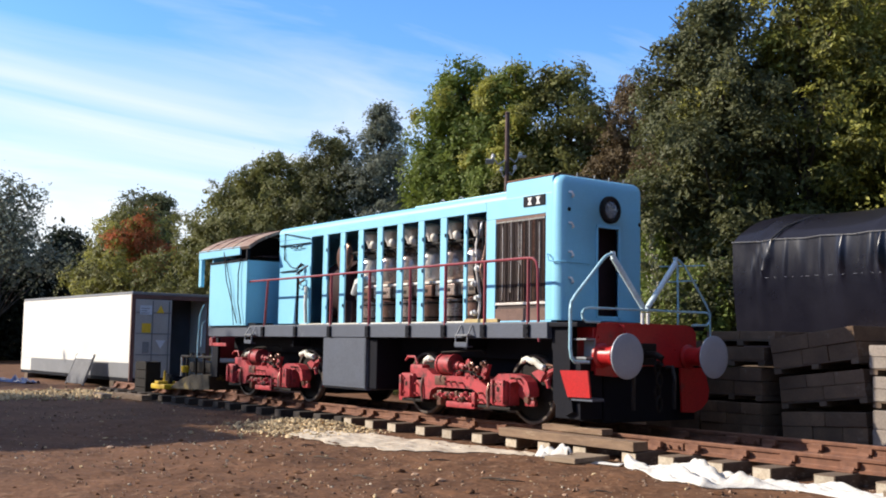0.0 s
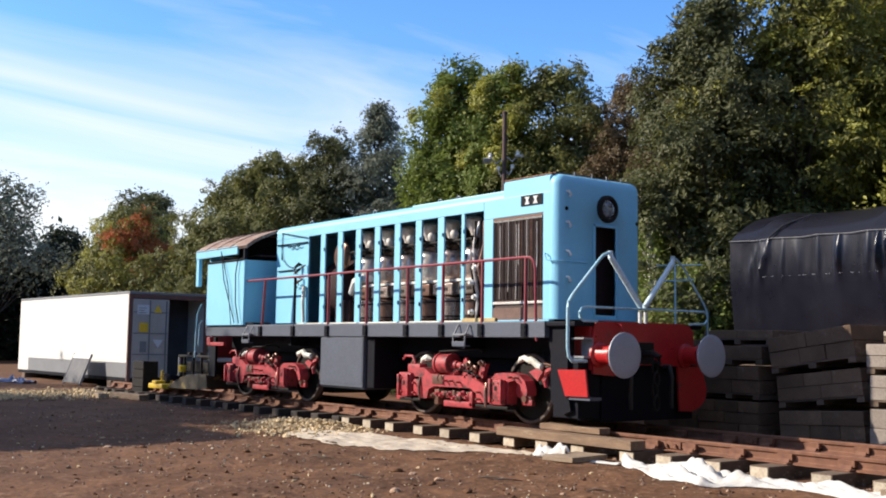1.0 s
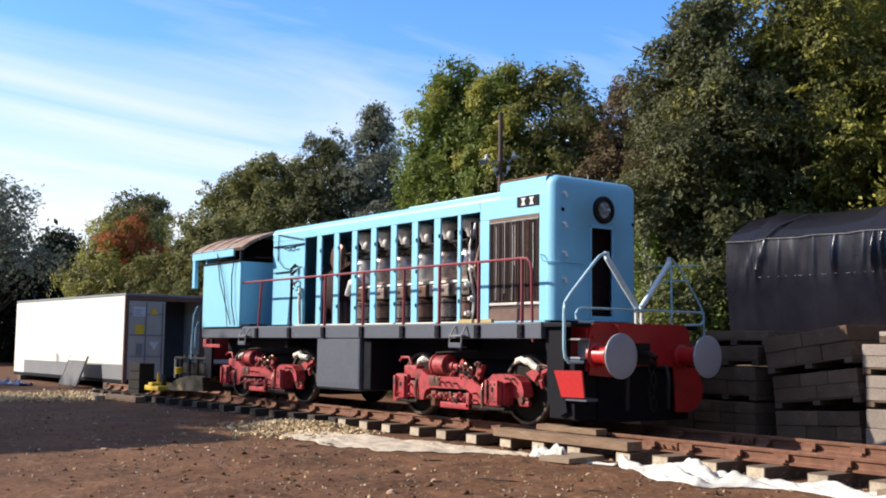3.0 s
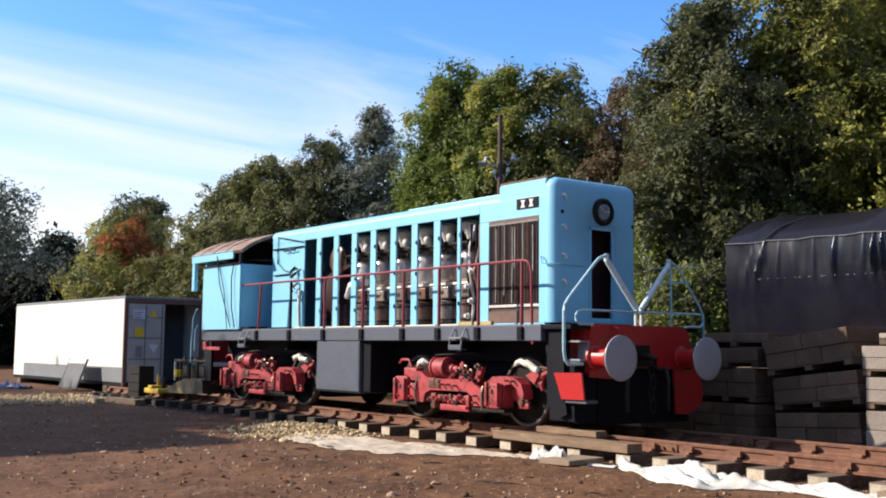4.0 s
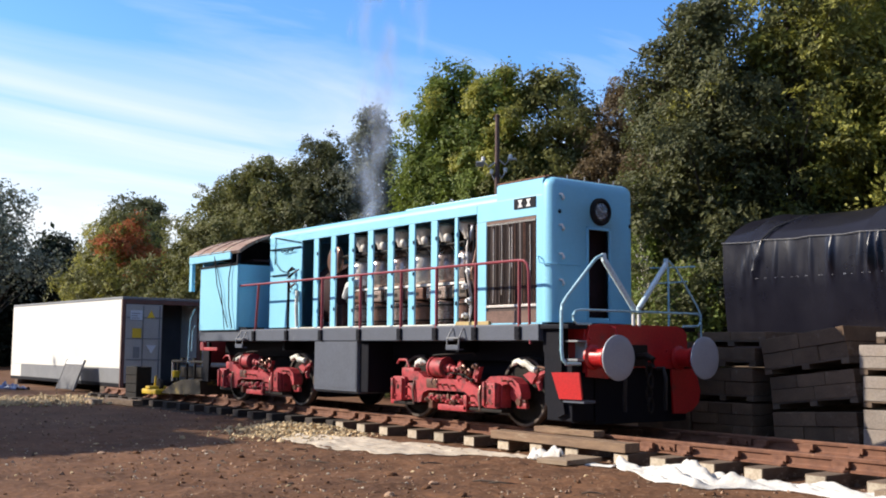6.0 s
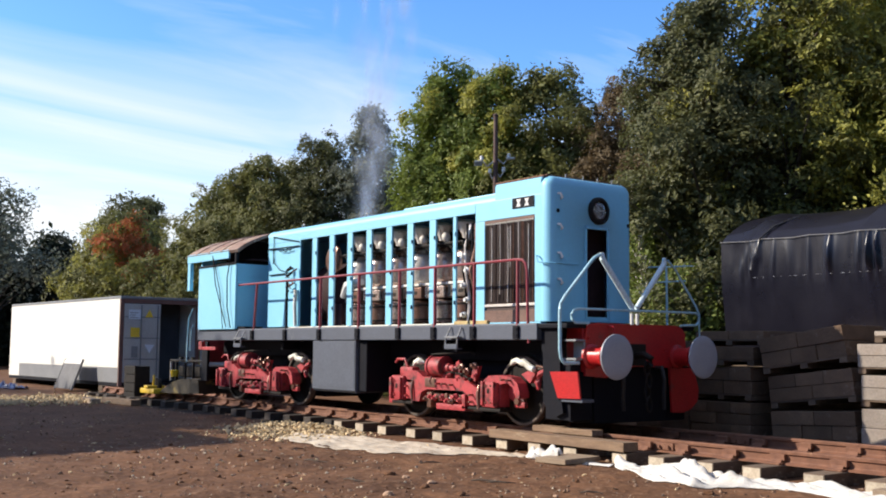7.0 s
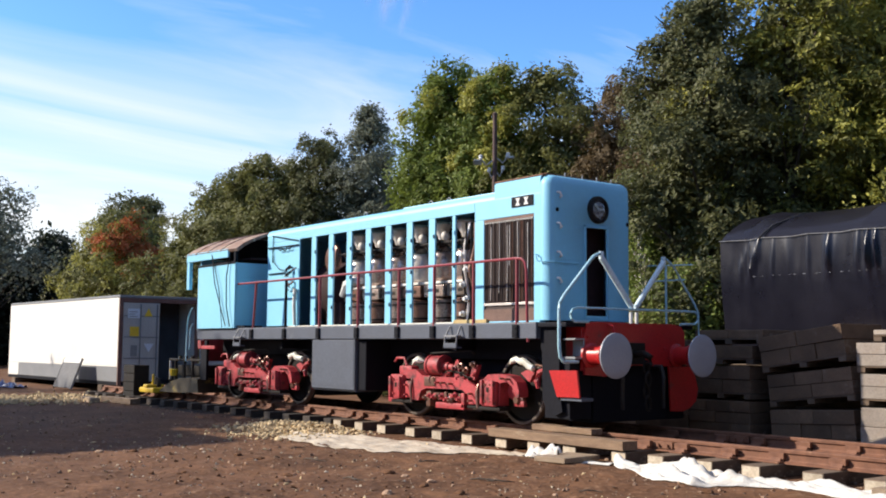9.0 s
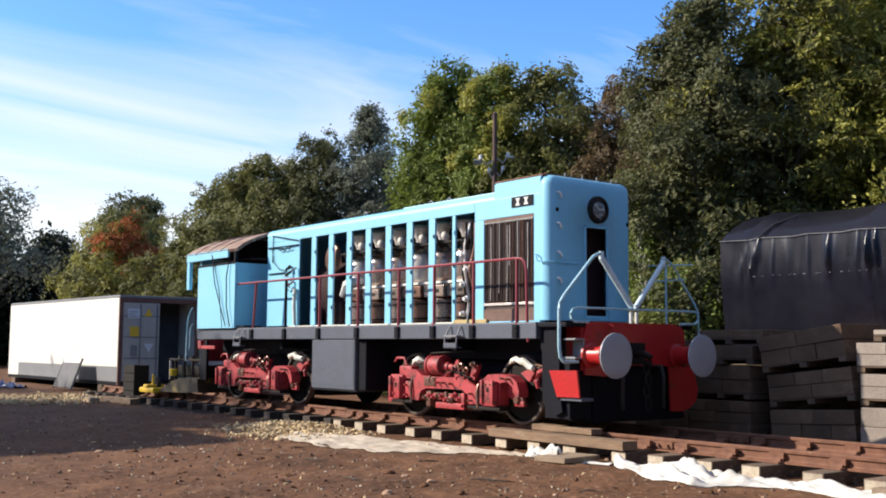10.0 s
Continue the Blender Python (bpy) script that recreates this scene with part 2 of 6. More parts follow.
TARP = mat("black_tarpaulin", (0.0060, 0.0056, 0.0108), (0.009, 0.0083, 0.015), 1.2, 0.29, bump=0.04, fine=25, third=(0.010, 0.009, 0.015), thr=0.64, spec=0.42)
PALE_BLOCK = mat("pale_walling_block", (0.33, 0.28, 0.23), (0.24, 0.20, 0.17), 2.5, 0.9, bump=0.4, rnd=0.12, third=(0.25, 0.20, 0.16), thr=0.63, third_scale=3)
BLOCK = mat("brown_grey_walling_block", (0.20, 0.122, 0.070), (0.125, 0.078, 0.048), 2.5, 0.92, bump=0.4, rnd=0.22, third=(0.27, 0.21, 0.16), thr=0.62, third_scale=2)
# trolley's yellow-brown, darkened in colour for the shade it stands in
BROWN_YELLOW_SHADE = mat("yellow_brown_paint_with_shade", (0.040, 0.027, 0.009), (0.022, 0.015, 0.007), 4, 0.6, third=(0.20, 0.14, 0.02), thr=0.58, third_scale=3)
YELLOW = mat("yellow_machine_paint", (0.62, 0.42, 0.02), (0.50, 0.32, 0.02), 3, 0.45, third=(0.16, 0.11, 0.05), thr=0.6, third_scale=4)
TARP_BLUE = mat("blue_plastic_sheet", (0.035, 0.055, 0.16), (0.05, 0.075, 0.19), 3, 0.4, third=(0.30, 0.32, 0.40), thr=0.66)
# the next two carry the shade over the far track in their colour
BED_SHADE = mat("dark_track_bed_shade", (0.050, 0.038, 0.030), (0.032, 0.025, 0.021), 2, 0.95, bump=0.9, fine=18, third=(0.10, 0.075, 0.055), thr=0.6, third_scale=5, spec=0.2)
SHADED_TIMBER = mat("shade_darkened_timber", (0.060, 0.044, 0.033), (0.036, 0.028, 0.022), 3, 0.85, bump=0.5, fine=30, stretch=(1.5, 1.5, 6), rnd=0.25)
# leaning board: grey carries the shade below its white top
BOARD_SHADE = mat("matt_board_shade", (0.20, 0.20, 0.205), (0.16, 0.16, 0.165), 3, 0.95, bump=0.1, spec=0.05)
BAULK = mat("brown_sawn_baulk", (0.27, 0.175, 0.105), (0.17, 0.105, 0.065), 3, 0.85, bump=0.5, stretch=(1, 6, 6), rnd=0.15, third=(0.36, 0.27, 0.18), thr=0.6, third_scale=2)
DRUM = mat("oily_brown_silver_casting", (0.58, 0.47, 0.42), (0.36, 0.26, 0.225), 6, 0.27, metal=0.6, bump=0.2, third=(0.07, 0.04, 0.035), thr=0.58, third_scale=4)
LAGGING_AND_GLINT = mat("white_lagging_and_glint", (0.78, 0.74, 0.70), (0.60, 0.53, 0.47), 6, 0.5, bump=0.3, third=(0.20, 0.13, 0.10), thr=0.66, third_scale=4)
RUST_PLATE = mat("brown_primed_plate", (0.16, 0.085, 0.062), (0.11, 0.06, 0.045), 4, 0.7, bump=0.2, third=(0.24, 0.15, 0.11), thr=0.62, third_scale=3)
BARK = mat("brown_bark", (0.10, 0.075, 0.055), (0.065, 0.05, 0.038), 4, 0.9, bump=0.6, stretch=(3, 3, 0.7))
BIRCH = mat("pale_birch_bark", (0.55, 0.51, 0.45), (0.38, 0.34, 0.29), 4, 0.8, bump=0.4, third=(0.08, 0.07, 0.06), thr=0.62)
POLE_WOOD = mat("tarred_pole_wood", (0.10, 0.055, 0.045), (0.07, 0.042, 0.036), 3, 0.8, stretch=(3, 3, 0.5))
PORCELAIN = mat("white_glazed_fitting", (0.75, 0.75, 0.73), (0.66, 0.66, 0.64), 5, 0.25)
SHADE_BLOCK = mat("brick_red_shade_block", (0.30, 0.16, 0.11), (0.24, 0.13, 0.09), 2, 0.9)
RUBBER = mat("black_rubber", (0.015, 0.015, 0.016), (0.025, 0.025, 0.026), 6, 0.6)
YELLOW_LABEL = mat("yellow_label", (0.75, 0.50, 0.03), (0.68, 0.45, 0.03), 3, 0.6)
SKY_LABEL = mat("pale_label", (0.60, 0.64, 0.70), (0.52, 0.56, 0.62), 3, 0.6)


def glass_mat():
    m = bpy.data.materials.new("lamp_glass")
    m.use_nodes = True
    b = m.node_tree.nodes["Principled BSDF"]
    b.inputs["Base Color"].default_value = (0.9, 0.92, 0.92, 1)
    b.inputs["Roughness"].default_value = 0.08
    b.inputs["Transmission Weight"].default_value = 0.85
    return m


GLASS = glass_mat()


# ---- mesh tools ----
def part(name, bm, material, parent=None, label="", smooth=False):
    """Links a bmesh as one mesh object under a thing or a part."""
    me = bpy.data.meshes.new(name)
    bmesh.ops.recalc_face_normals(bm, faces=bm.faces)
    bm.to_mesh(me)
    bm.free()
    me.materials.append(material)
    if smooth:
        me.shade_smooth()
        me.set_sharp_from_angle(angle=radians(38))
    ob = new(name, me)
    if parent:
        ob.parent = parent
    if label:
        ob["label"] = label
    return ob


def thing(name, label, category, x=0.0, y=0.0, z=0.0, rz=0.0, group="", kind=""):
    ob = new(name)
    ob.matrix_basis = pose(x, y, z, 0, 0, rz)
    ob.empty_display_size = 0.2
    return tagged(ob, label, category, group, kind)


def box(bm, x0, x1, y0, y1, z0, z1, bev=0.0, m=None):
    r = bmesh.ops.create_cube(bm, size=1.0)
    vs = r["verts"]
    for v in vs:
        v.co = Vector(((x0 + x1) / 2 + v.co.x * (x1 - x0), (y0 + y1) / 2 + v.co.y * (y1 - y0), (z0 + z1) / 2 + v.co.z * (z1 - z0)))
        if m:
            v.co = m @ v.co
    if bev:
        es = list({e for v in vs for e in v.link_edges})
        bmesh.ops.bevel(bm, geom=es, offset=bev, segments=2, affect="EDGES", profile=0.6)
    return bm


def cyl(bm, a, b, r0, r1=None, n=16):
    a, b = Vector(a), Vector(b)
    r1 = r0 if r1 is None else r1
    q = (b - a).to_track_quat("Z", "Y").to_matrix().to_4x4()
    bmesh.ops.create_cone(bm, cap_ends=True, segments=n, radius1=r0, radius2=r1, depth=(b - a).length,
                          matrix=Matrix.Translation((a + b) / 2) @ q)
    return bm


def turned(bm, a, axis, profile, n=20, caps=True):
    """A lathe shape: profile of (distance along the axis, radius) from the point a."""
    q = Vector(axis).to_track_quat("Z", "Y")
    rings = []
    for d, r in profile:
        rings.append([bm.verts.new(Vector(a) + q @ Vector((r * math.cos(t), r * math.sin(t), d)))
                      for t in (2 * math.pi * i / n for i in range(n))])
    for p, s in zip(rings, rings[1:]):
        for i in range(n):
            bm.faces.new((p[i], p[(i + 1) % n], s[(i + 1) % n], s[i]))
    if caps:
        bm.faces.new(rings[0][::-1])
        bm.faces.new(rings[-1])
    return bm


def tube(bm, pts, r, n=8):
    """A round bar along points, r one radius or one for each point."""
    pts = [Vector(p) for p in pts]
    rad = r if isinstance(r, (list, tuple)) else [r] * len(pts)
    rings = []
    ref = Vector((0.31, 0.17, 0.93))
    for i, p in enumerate(pts):
        d = (pts[min(i + 1, len(pts) - 1)] - pts[max(i - 1, 0)]).normalized()
        s = d.cross(ref)
        if s.length < 0.05:
            s = d.cross(Vector((1, 0, 0)))
        s.normalize()
        u = d.cross(s)
        rings.append([bm.verts.new(p + rad[i] * (math.cos(t) * s + math.sin(t) * u)) for t in (2 * math.pi * k / n for k in range(n))])
    for p, s in zip(rings, rings[1:]):
        for i in range(n):
            bm.faces.new((p[i], p[(i + 1) % n], s[(i + 1) % n], s[i]))
    bm.faces.new(rings[0][::-1])
    bm.faces.new(rings[-1])
    return bm


def prism(bm, outline, axis, lo, hi):
    """An outline drawn on the plane across the axis ('x': y,z; 'y': x,z; 'z': x,y), pulled from lo to hi."""
    def at(p, h):
        return {"x": (h, p[0], p[1]), "y": (p[0], h, p[1]), "z": (p[0], p[1], h)}[axis]
    A = [bm.verts.new(at(p, lo)) for p in outline]
    B = [bm.verts.new(at(p, hi)) for p in outline]
    n = len(A)
    for i in range(n):
        bm.faces.new((A[i], A[(i + 1) % n], B[(i + 1) % n], B[i]))
    bm.faces.new(A[::-1])
    bm.faces.new(B)
    return bm


def bm_():
    return bmesh.new()


def B(*a, **k):
    return box(bmesh.new(), *a, **k)


def raw(name, verts, faces, material, parent=None, smooth=False):
    me = bpy.data.meshes.new(name)
    me.from_pydata(verts, [], faces)
    me.materials.append(material)
    if smooth:
        me.shade_smooth()
    ob = new(name, me)
    if parent:
        ob.parent = parent
    return ob


def arc(cx, cy, r, a0, a1, n):
    return [(cx + r * math.cos(radians(a0 + (a1 - a0) * i / n)), cy + r * math.sin(radians(a0 + (a1 - a0) * i / n))) for i in range(n + 1)]


# ---- locomotive, in its own space: z = 0 at the rail head, x towards the buffer end ----
def hood(loco):
    W, T = 0.85, 0.035
    sill, top = 1.49, 3.16
    openings = [(-1.95 + 0.622 * i, -1.95 + 0.622 * i + 0.455) for i in range(8)]
    openings += [(2.935, 3.42), (3.64, 4.765)]
    tops = [top] * 9 + [3.02]
    # near side: panel at the cab, pillars between the openings
    x = -3.24
    for i, (a, b) in enumerate(openings):
        name = "side_panel" if i == 0 else "pillar"
        pl = part(name, B(x, a, -W, -W + T, sill, tops[i] if i == 9 else top, 0.006), BLUE, loco)
        if i not in (0, 9):
            for z in (1.74, 2.30, 2.82):
                part("hinge", B(a - .035, a - .012, -W - .016, -W + .002, z + .02 * (i % 3), z + .06 + .02 * (i % 3), .003), NAVY if (i + int(z * 10)) % 3 else BLUE, pl)
        x = b
    part("side_panel", B(4.765, 4.90, -W, -W + T, sill, 3.30, 0.004), BLUE, loco)
    part("grille_header", B(3.42, 4.765, -W, -W + T, 3.024, 3.30, 0.004), BLUE, loco)
    part("cant_rail", B(-3.24, 3.42, -W - 0.004, -W + T, 3.163, 3.30, 0.004), BLUE, loco)
    part("sill", B(-2.3, 2.93, -W - 0.03, -W + 0.12, 1.45, 1.487, 0.006), CREAM, loco, "cream-painted door sill")
    part("sill", B(2.95, 3.75, -W - 0.04, -W + 0.12, 1.45, 1.52, 0.006), OCHRE, loco, "ochre-primed door sill")
    part("grille_kick_plate", B(3.645, 4.76, -W + 0.004, -W + 0.03, 1.487, 1.665, 0.004), RUST_PLATE, loco, "rust-brown plate")
    part("base_strip", B(3.78, 4.9, -W - 0.01, -W + 0.1, 1.445, 1.485, 0.004), BLUE, loco)
    # far side and inner rear wall
    part("side_panel", B(-3.24, 4.9, W - T, W, 1.45, 3.30, 0.006), BLUE, loco)
    part("bulkhead", B(-3.24, -3.20, -W + T + .003, W - T - .003, 1.45, 3.3), BLUE, loco)
    part("bulkhead", B(3.50, 3.54, -W + T + .003, W - T - .003, 1.45, 3.3), INTERIOR_SHADE, loco, "dark bulkhead")
    # roof: flat arch with rounded shoulders
    def roof_line(z0, w, rise):
        pts = [(-w, z0)] + [(-w + 0.17 - 0.17 * math.cos(radians(a)), z0 + 0.13 * math.sin(radians(a))) for a in (15, 30, 45, 60, 75)]
        pts += [(-w + 0.2 + (2 * w - 0.4) * i / 10, z0 + 0.13 + rise * math.sin(math.pi * i / 10)) for i in range(11)]
        pts += [(-y, z) for y, z in pts[5::-1]]
        return pts
    part("roof", prism(bm_(), roof_line(3.303, W, 0.05), "x", -3.27, 4.9), BLUE, loco, smooth=True)
    part("roof_hatch", prism(bm_(), [(-.5, 3.42), (-.48, 3.505), (.48, 3.505), (.5, 3.42)], "x", 1.0, 3.6), BLUE, loco)
    bm = prism(bm_(), [(-.848, 3.305), (-.848, 3.52), (-.82, 3.555), (.82, 3.555), (.848, 3.52), (.848, 3.305)], "x", 3.885, 4.898)
    part("raised_roof", bm, BLUE, loco, smooth=True)
    bm = bm_()
    for y in (-.80, .80):
        box(bm, 3.87, 4.93, y - .03, y + .03, 3.558, 3.582, 0.005)
    for xx in (3.90, 4.90):
        box(bm, xx - .03, xx + .03, -.765, .765, 3.575, 3.597, 0.005)
    part("roof_rim", bm, RUST, loco, "rust-brown roof opening rim")
    for xx in (-2.6, -.3, 1.7, 2.2):
        bm = tube(bm_(), [(xx, -.45, 3.45), (xx, -.45, 3.53), (xx + .05, -.45, 3.55), (xx + .1, -.45, 3.53), (xx + .1, -.45, 3.45)], 0.012)
        part("lifting_eye", bm, STEEL, loco)
    part("exhaust_port", turned(bm_(), (-1.05, 0, 3.42), (0, 0, 1), [(0, .12), (.10, .12), (.10, .095), (.02, .09)]), GREASE, loco, smooth=True)
    # nose with its doorway
    bm = box(bm_(), 4.9, 5.09, -W, W, 1.49, 3.57)
    es = [e for e in bm.edges if all(v.co.x > 5 for v in e.verts) and (all(v.co.z > 3 for v in e.verts) or abs(e.verts[0].co.y - e.verts[1].co.y) < 1e-4)]
    es += [e for e in bm.edges if all(v.co.z > 3 for v in e.verts) and abs(e.verts[0].co.x - e.verts[1].co.x) > .05]
    bmesh.ops.bevel(bm, geom=list(set(es)), offset=0.15, segments=6, affect="EDGES", profile=0.5)
    for co, no in (((0, -.132, 0), (0, 1, 0)), ((0, .288, 0), (0, 1, 0)), ((0, 0, 2.842), (0, 0, 1)), ((0, 0, 1.565), (0, 0, 1))):
        bmesh.ops.bisect_plane(bm, geom=bm.verts[:] + bm.edges[:] + bm.faces[:], plane_co=co, plane_no=no)
    kill = [f for f in bm.faces if f.calc_center_median().x > 5.08 and -.13 < f.calc_center_median().y < .288 and 1.566 < f.calc_center_median().z < 2.842]
    kill += [f for f in bm.faces if f.calc_center_median().x < 4.905]
    bmesh.ops.delete(bm, geom=kill, context="FACES")
    nose = part("nose", bm, BLUE, loco, smooth=True)
    s = nose.modifiers.new("thickness", "SOLIDIFY"); s.thickness, s.offset = 0.02, -1
    # dark sheet behind the open doorway, in place of its shade
    part("inner_door", B(4.80, 4.83, -.3, .5, 1.47, 3.0, .005), INTERIOR_SHADE, nose, "dark brown sheet standing for shade in the doorway")
    bm = bm_()
    box(bm, 5.085, 5.105, -.17, -.135, 1.53, 2.88, .004); box(bm, 5.085, 5.105, .291, .325, 1.53, 2.88, .004); box(bm, 5.085, 5.105, -.17, .325, 2.845, 2.88, .004)
    part("door_frame", bm, BLUE, nose)
    # head lamp
    lamp = part("headlamp", turned(bm_(), (5.085, .10, 3.115), (1, 0, 0), [(0, .205), (.05, .20), (.07, .18), (.07, .15), (.03, .14), (.015, .10)], 28), GREASE, loco, "black-rimmed round headlamp", smooth=True)
    part("lens", turned(bm_(), (5.105, .10, 3.115), (1, 0, 0), [(0, .145), (.02, .14), (.04, .10), (.05, .04)], 24), GLASS, lamp, smooth=True)
    part("reflector", turned(bm_(), (5.088, .10, 3.115), (1, 0, 0), [(0, .05), (.003, .12), (.012, .138)], 24), PORCELAIN, lamp, smooth=True)
    bm = tube(bm_(), [(5.13, .02, 3.19), (5.14, .09, 3.11), (5.13, .19, 3.13)], .014)
    part("bulb_holder", bm, CREAM, lamp)
    for z in (2.05, 2.42, 2.83, 3.27):
        bm = tube(bm_(), [(5.08, -.70, z + .04), (5.13, -.69, z + .035), (5.14, -.66, z - .02), (5.09, -.64, z - .03)], .017)
        part("bracket_hook", bm, PORCELAIN, loco, "bright lamp bracket")
    part("round_hole_cover", turned(bm_(), (5.07, -.70, 3.06), (1, 0, 0), [(0, .03), (.025, .03), (.03, .02)], 14), NAVY, loco)
    part("hole_cover", turned(bm_(), (5.07, .74, 2.95), (1, 0, 0), [(0, .03), (.02, .03), (.03, .02)], 14), NAVY, loco)
    for y in (-.45, -.1, .2, .5):
        part("roof_stud", cyl(bm_(), (4.98, y, 3.54), (4.99, y, 3.62), .010, n=8), STEEL, loco)
    for z in (2.35, 2.83):
        part("panel_joint", B(5.086, 5.094, -.68, -.18, z, z + .012), BLUE, loco)
    # route display box
    d = part("display_box", B(4.285, 4.755, -W - .012, -W + .005, 3.145, 3.30, .004), NAVY, loco, "black indicator box with two white shapes")
    for k, xx in enumerate((4.43, 4.61)):
        bm = prism(bm_(), [(xx - .05, 3.275), (xx + .05, 3.275), (xx + .016, 3.222), (xx + .05, 3.165), (xx - .05, 3.165), (xx - .016, 3.222)], "y", -W - .017, -W - .013)
        part("indicator_shape", bm, PORCELAIN, d)
    # radiator grille: frame, louvre bars
    g = part("radiator_grille", B(3.645, 4.76, -W + .030, -W + .045, 1.667, 3.018), GRILLE, loco, "rust-brown louvred radiator grille")
    rnd = random.Random(21)
    for i in range(34):
        xx = 3.655 + i * 0.0325 + rnd.uniform(-.006, .006)
        big = rnd.random() < .2
        part("louvre", B(xx, xx + (.016 if big else .008), -W + (.004 if big else .014), -W + .028, 1.76 + .02 * rnd.random(), 2.975, .002), COPPER if rnd.random() < .18 else GRILLE, g)
    part("grille_rail", B(3.645, 4.76, -W + .002, -W + .028, 2.977, 3.018, .003), RUST_PLATE, g)
    for i in range(26):
        part("comb_tooth", B(3.66 + .042 * i, 3.682 + .042 * i, -W - .002, -W + .012, 2.95, 2.976), STEEL, g)
    for xx, z0, z1 in ((3.80, 1.8, 2.9), (3.99, 1.9, 2.95), (4.17, 1.78, 2.9), (4.22, 2.3, 2.9), (4.40, 1.8, 2.94), (4.62, 2.0, 2.9)):
        part("grille_rod", tube(bm_(), [(xx, -W + .006, z0), (xx + .012, -W + .004, (z0 + z1) / 2), (xx + .004, -W + .006, z1)], .006, 6), ALLOY, g)
    part("grille_rail", B(3.645, 4.76, -W + .002, -W + .028, 1.72, 1.755, .003), ALLOY, g)
    # wires and pipes at the cab end of the side
    bm = tube(bm_(), [(-3.02, -W - .02, 3.30), (-2.5, -W - .04, 3.22), (-1.96, -W - .02, 3.13)], .009)
    tube(bm, [(-3.2, -W - .02, 3.06), (-2.6, -W - .04, 3.05), (-1.96, -W - .02, 3.05)], .014)
    part("cable", bm, NAVY, loco)
    for x, r in ((-2.62, .05), (-2.45, .06), (-2.28, .045)):
        part("cable_loop", tube(bm_(), [(x + r * 1.4 * math.cos(a), -W - .05, 3.02 + r * math.sin(a) * .8) for a in (i * math.pi / 6 for i in range(7, 13))], .011), NAVY, loco)
    bm = tube(bm_(), [(-3.01, -W - .02, 3.03), (-2.95, -W - .03, 2.78), (-2.72, -W - .03, 2.62), (-2.36, -W - .03, 2.55)], .007)
    tube(bm, [(-2.98, -W - .02, 3.3), (-3.0, -W - .02, 2.75)], .008)
    part("wire", bm, NAVY, loco)
    part("conduit", tube(bm_(), [(-3.14, -W - .02, 2.53), (-2.42, -W - .03, 2.535)], .012), NAVY, loco)
    bm = tube(bm_(), [(-2.03, -W - .04, 2.2), (-2.02, -W - .06, 1.9), (-2.0, -W - .05, 1.5)], .035)
    part("hose", bm, CREAM, loco, "pale lagged hose")
    rnd = random.Random(4)
    for k in range(9):
        xx, zz = -2.36 + rnd.random() * .32, 2.22 + rnd.random() * .38
        part("valve", cyl(bm_(), (xx, -W - .12, zz), (xx + rnd.uniform(-.1, .1), -W - .03, zz + rnd.uniform(-.12, .12)), .012 + rnd.random() * .016, n=8), (COPPER, GREASE, LAGGING_AND_GLINT)[k % 3], loco)
    bm = tube(bm_(), [(4.84, -W - .01, 2.42), (4.86, -W - .06, 2.42), (4.90, -W - .06, 2.33), (5.0, -W - .02, 2.31), (5.09, -.75, 2.31), (5.1, -.30, 2.31)], .010)
    part("grab_wire", bm, BLUE, loco)


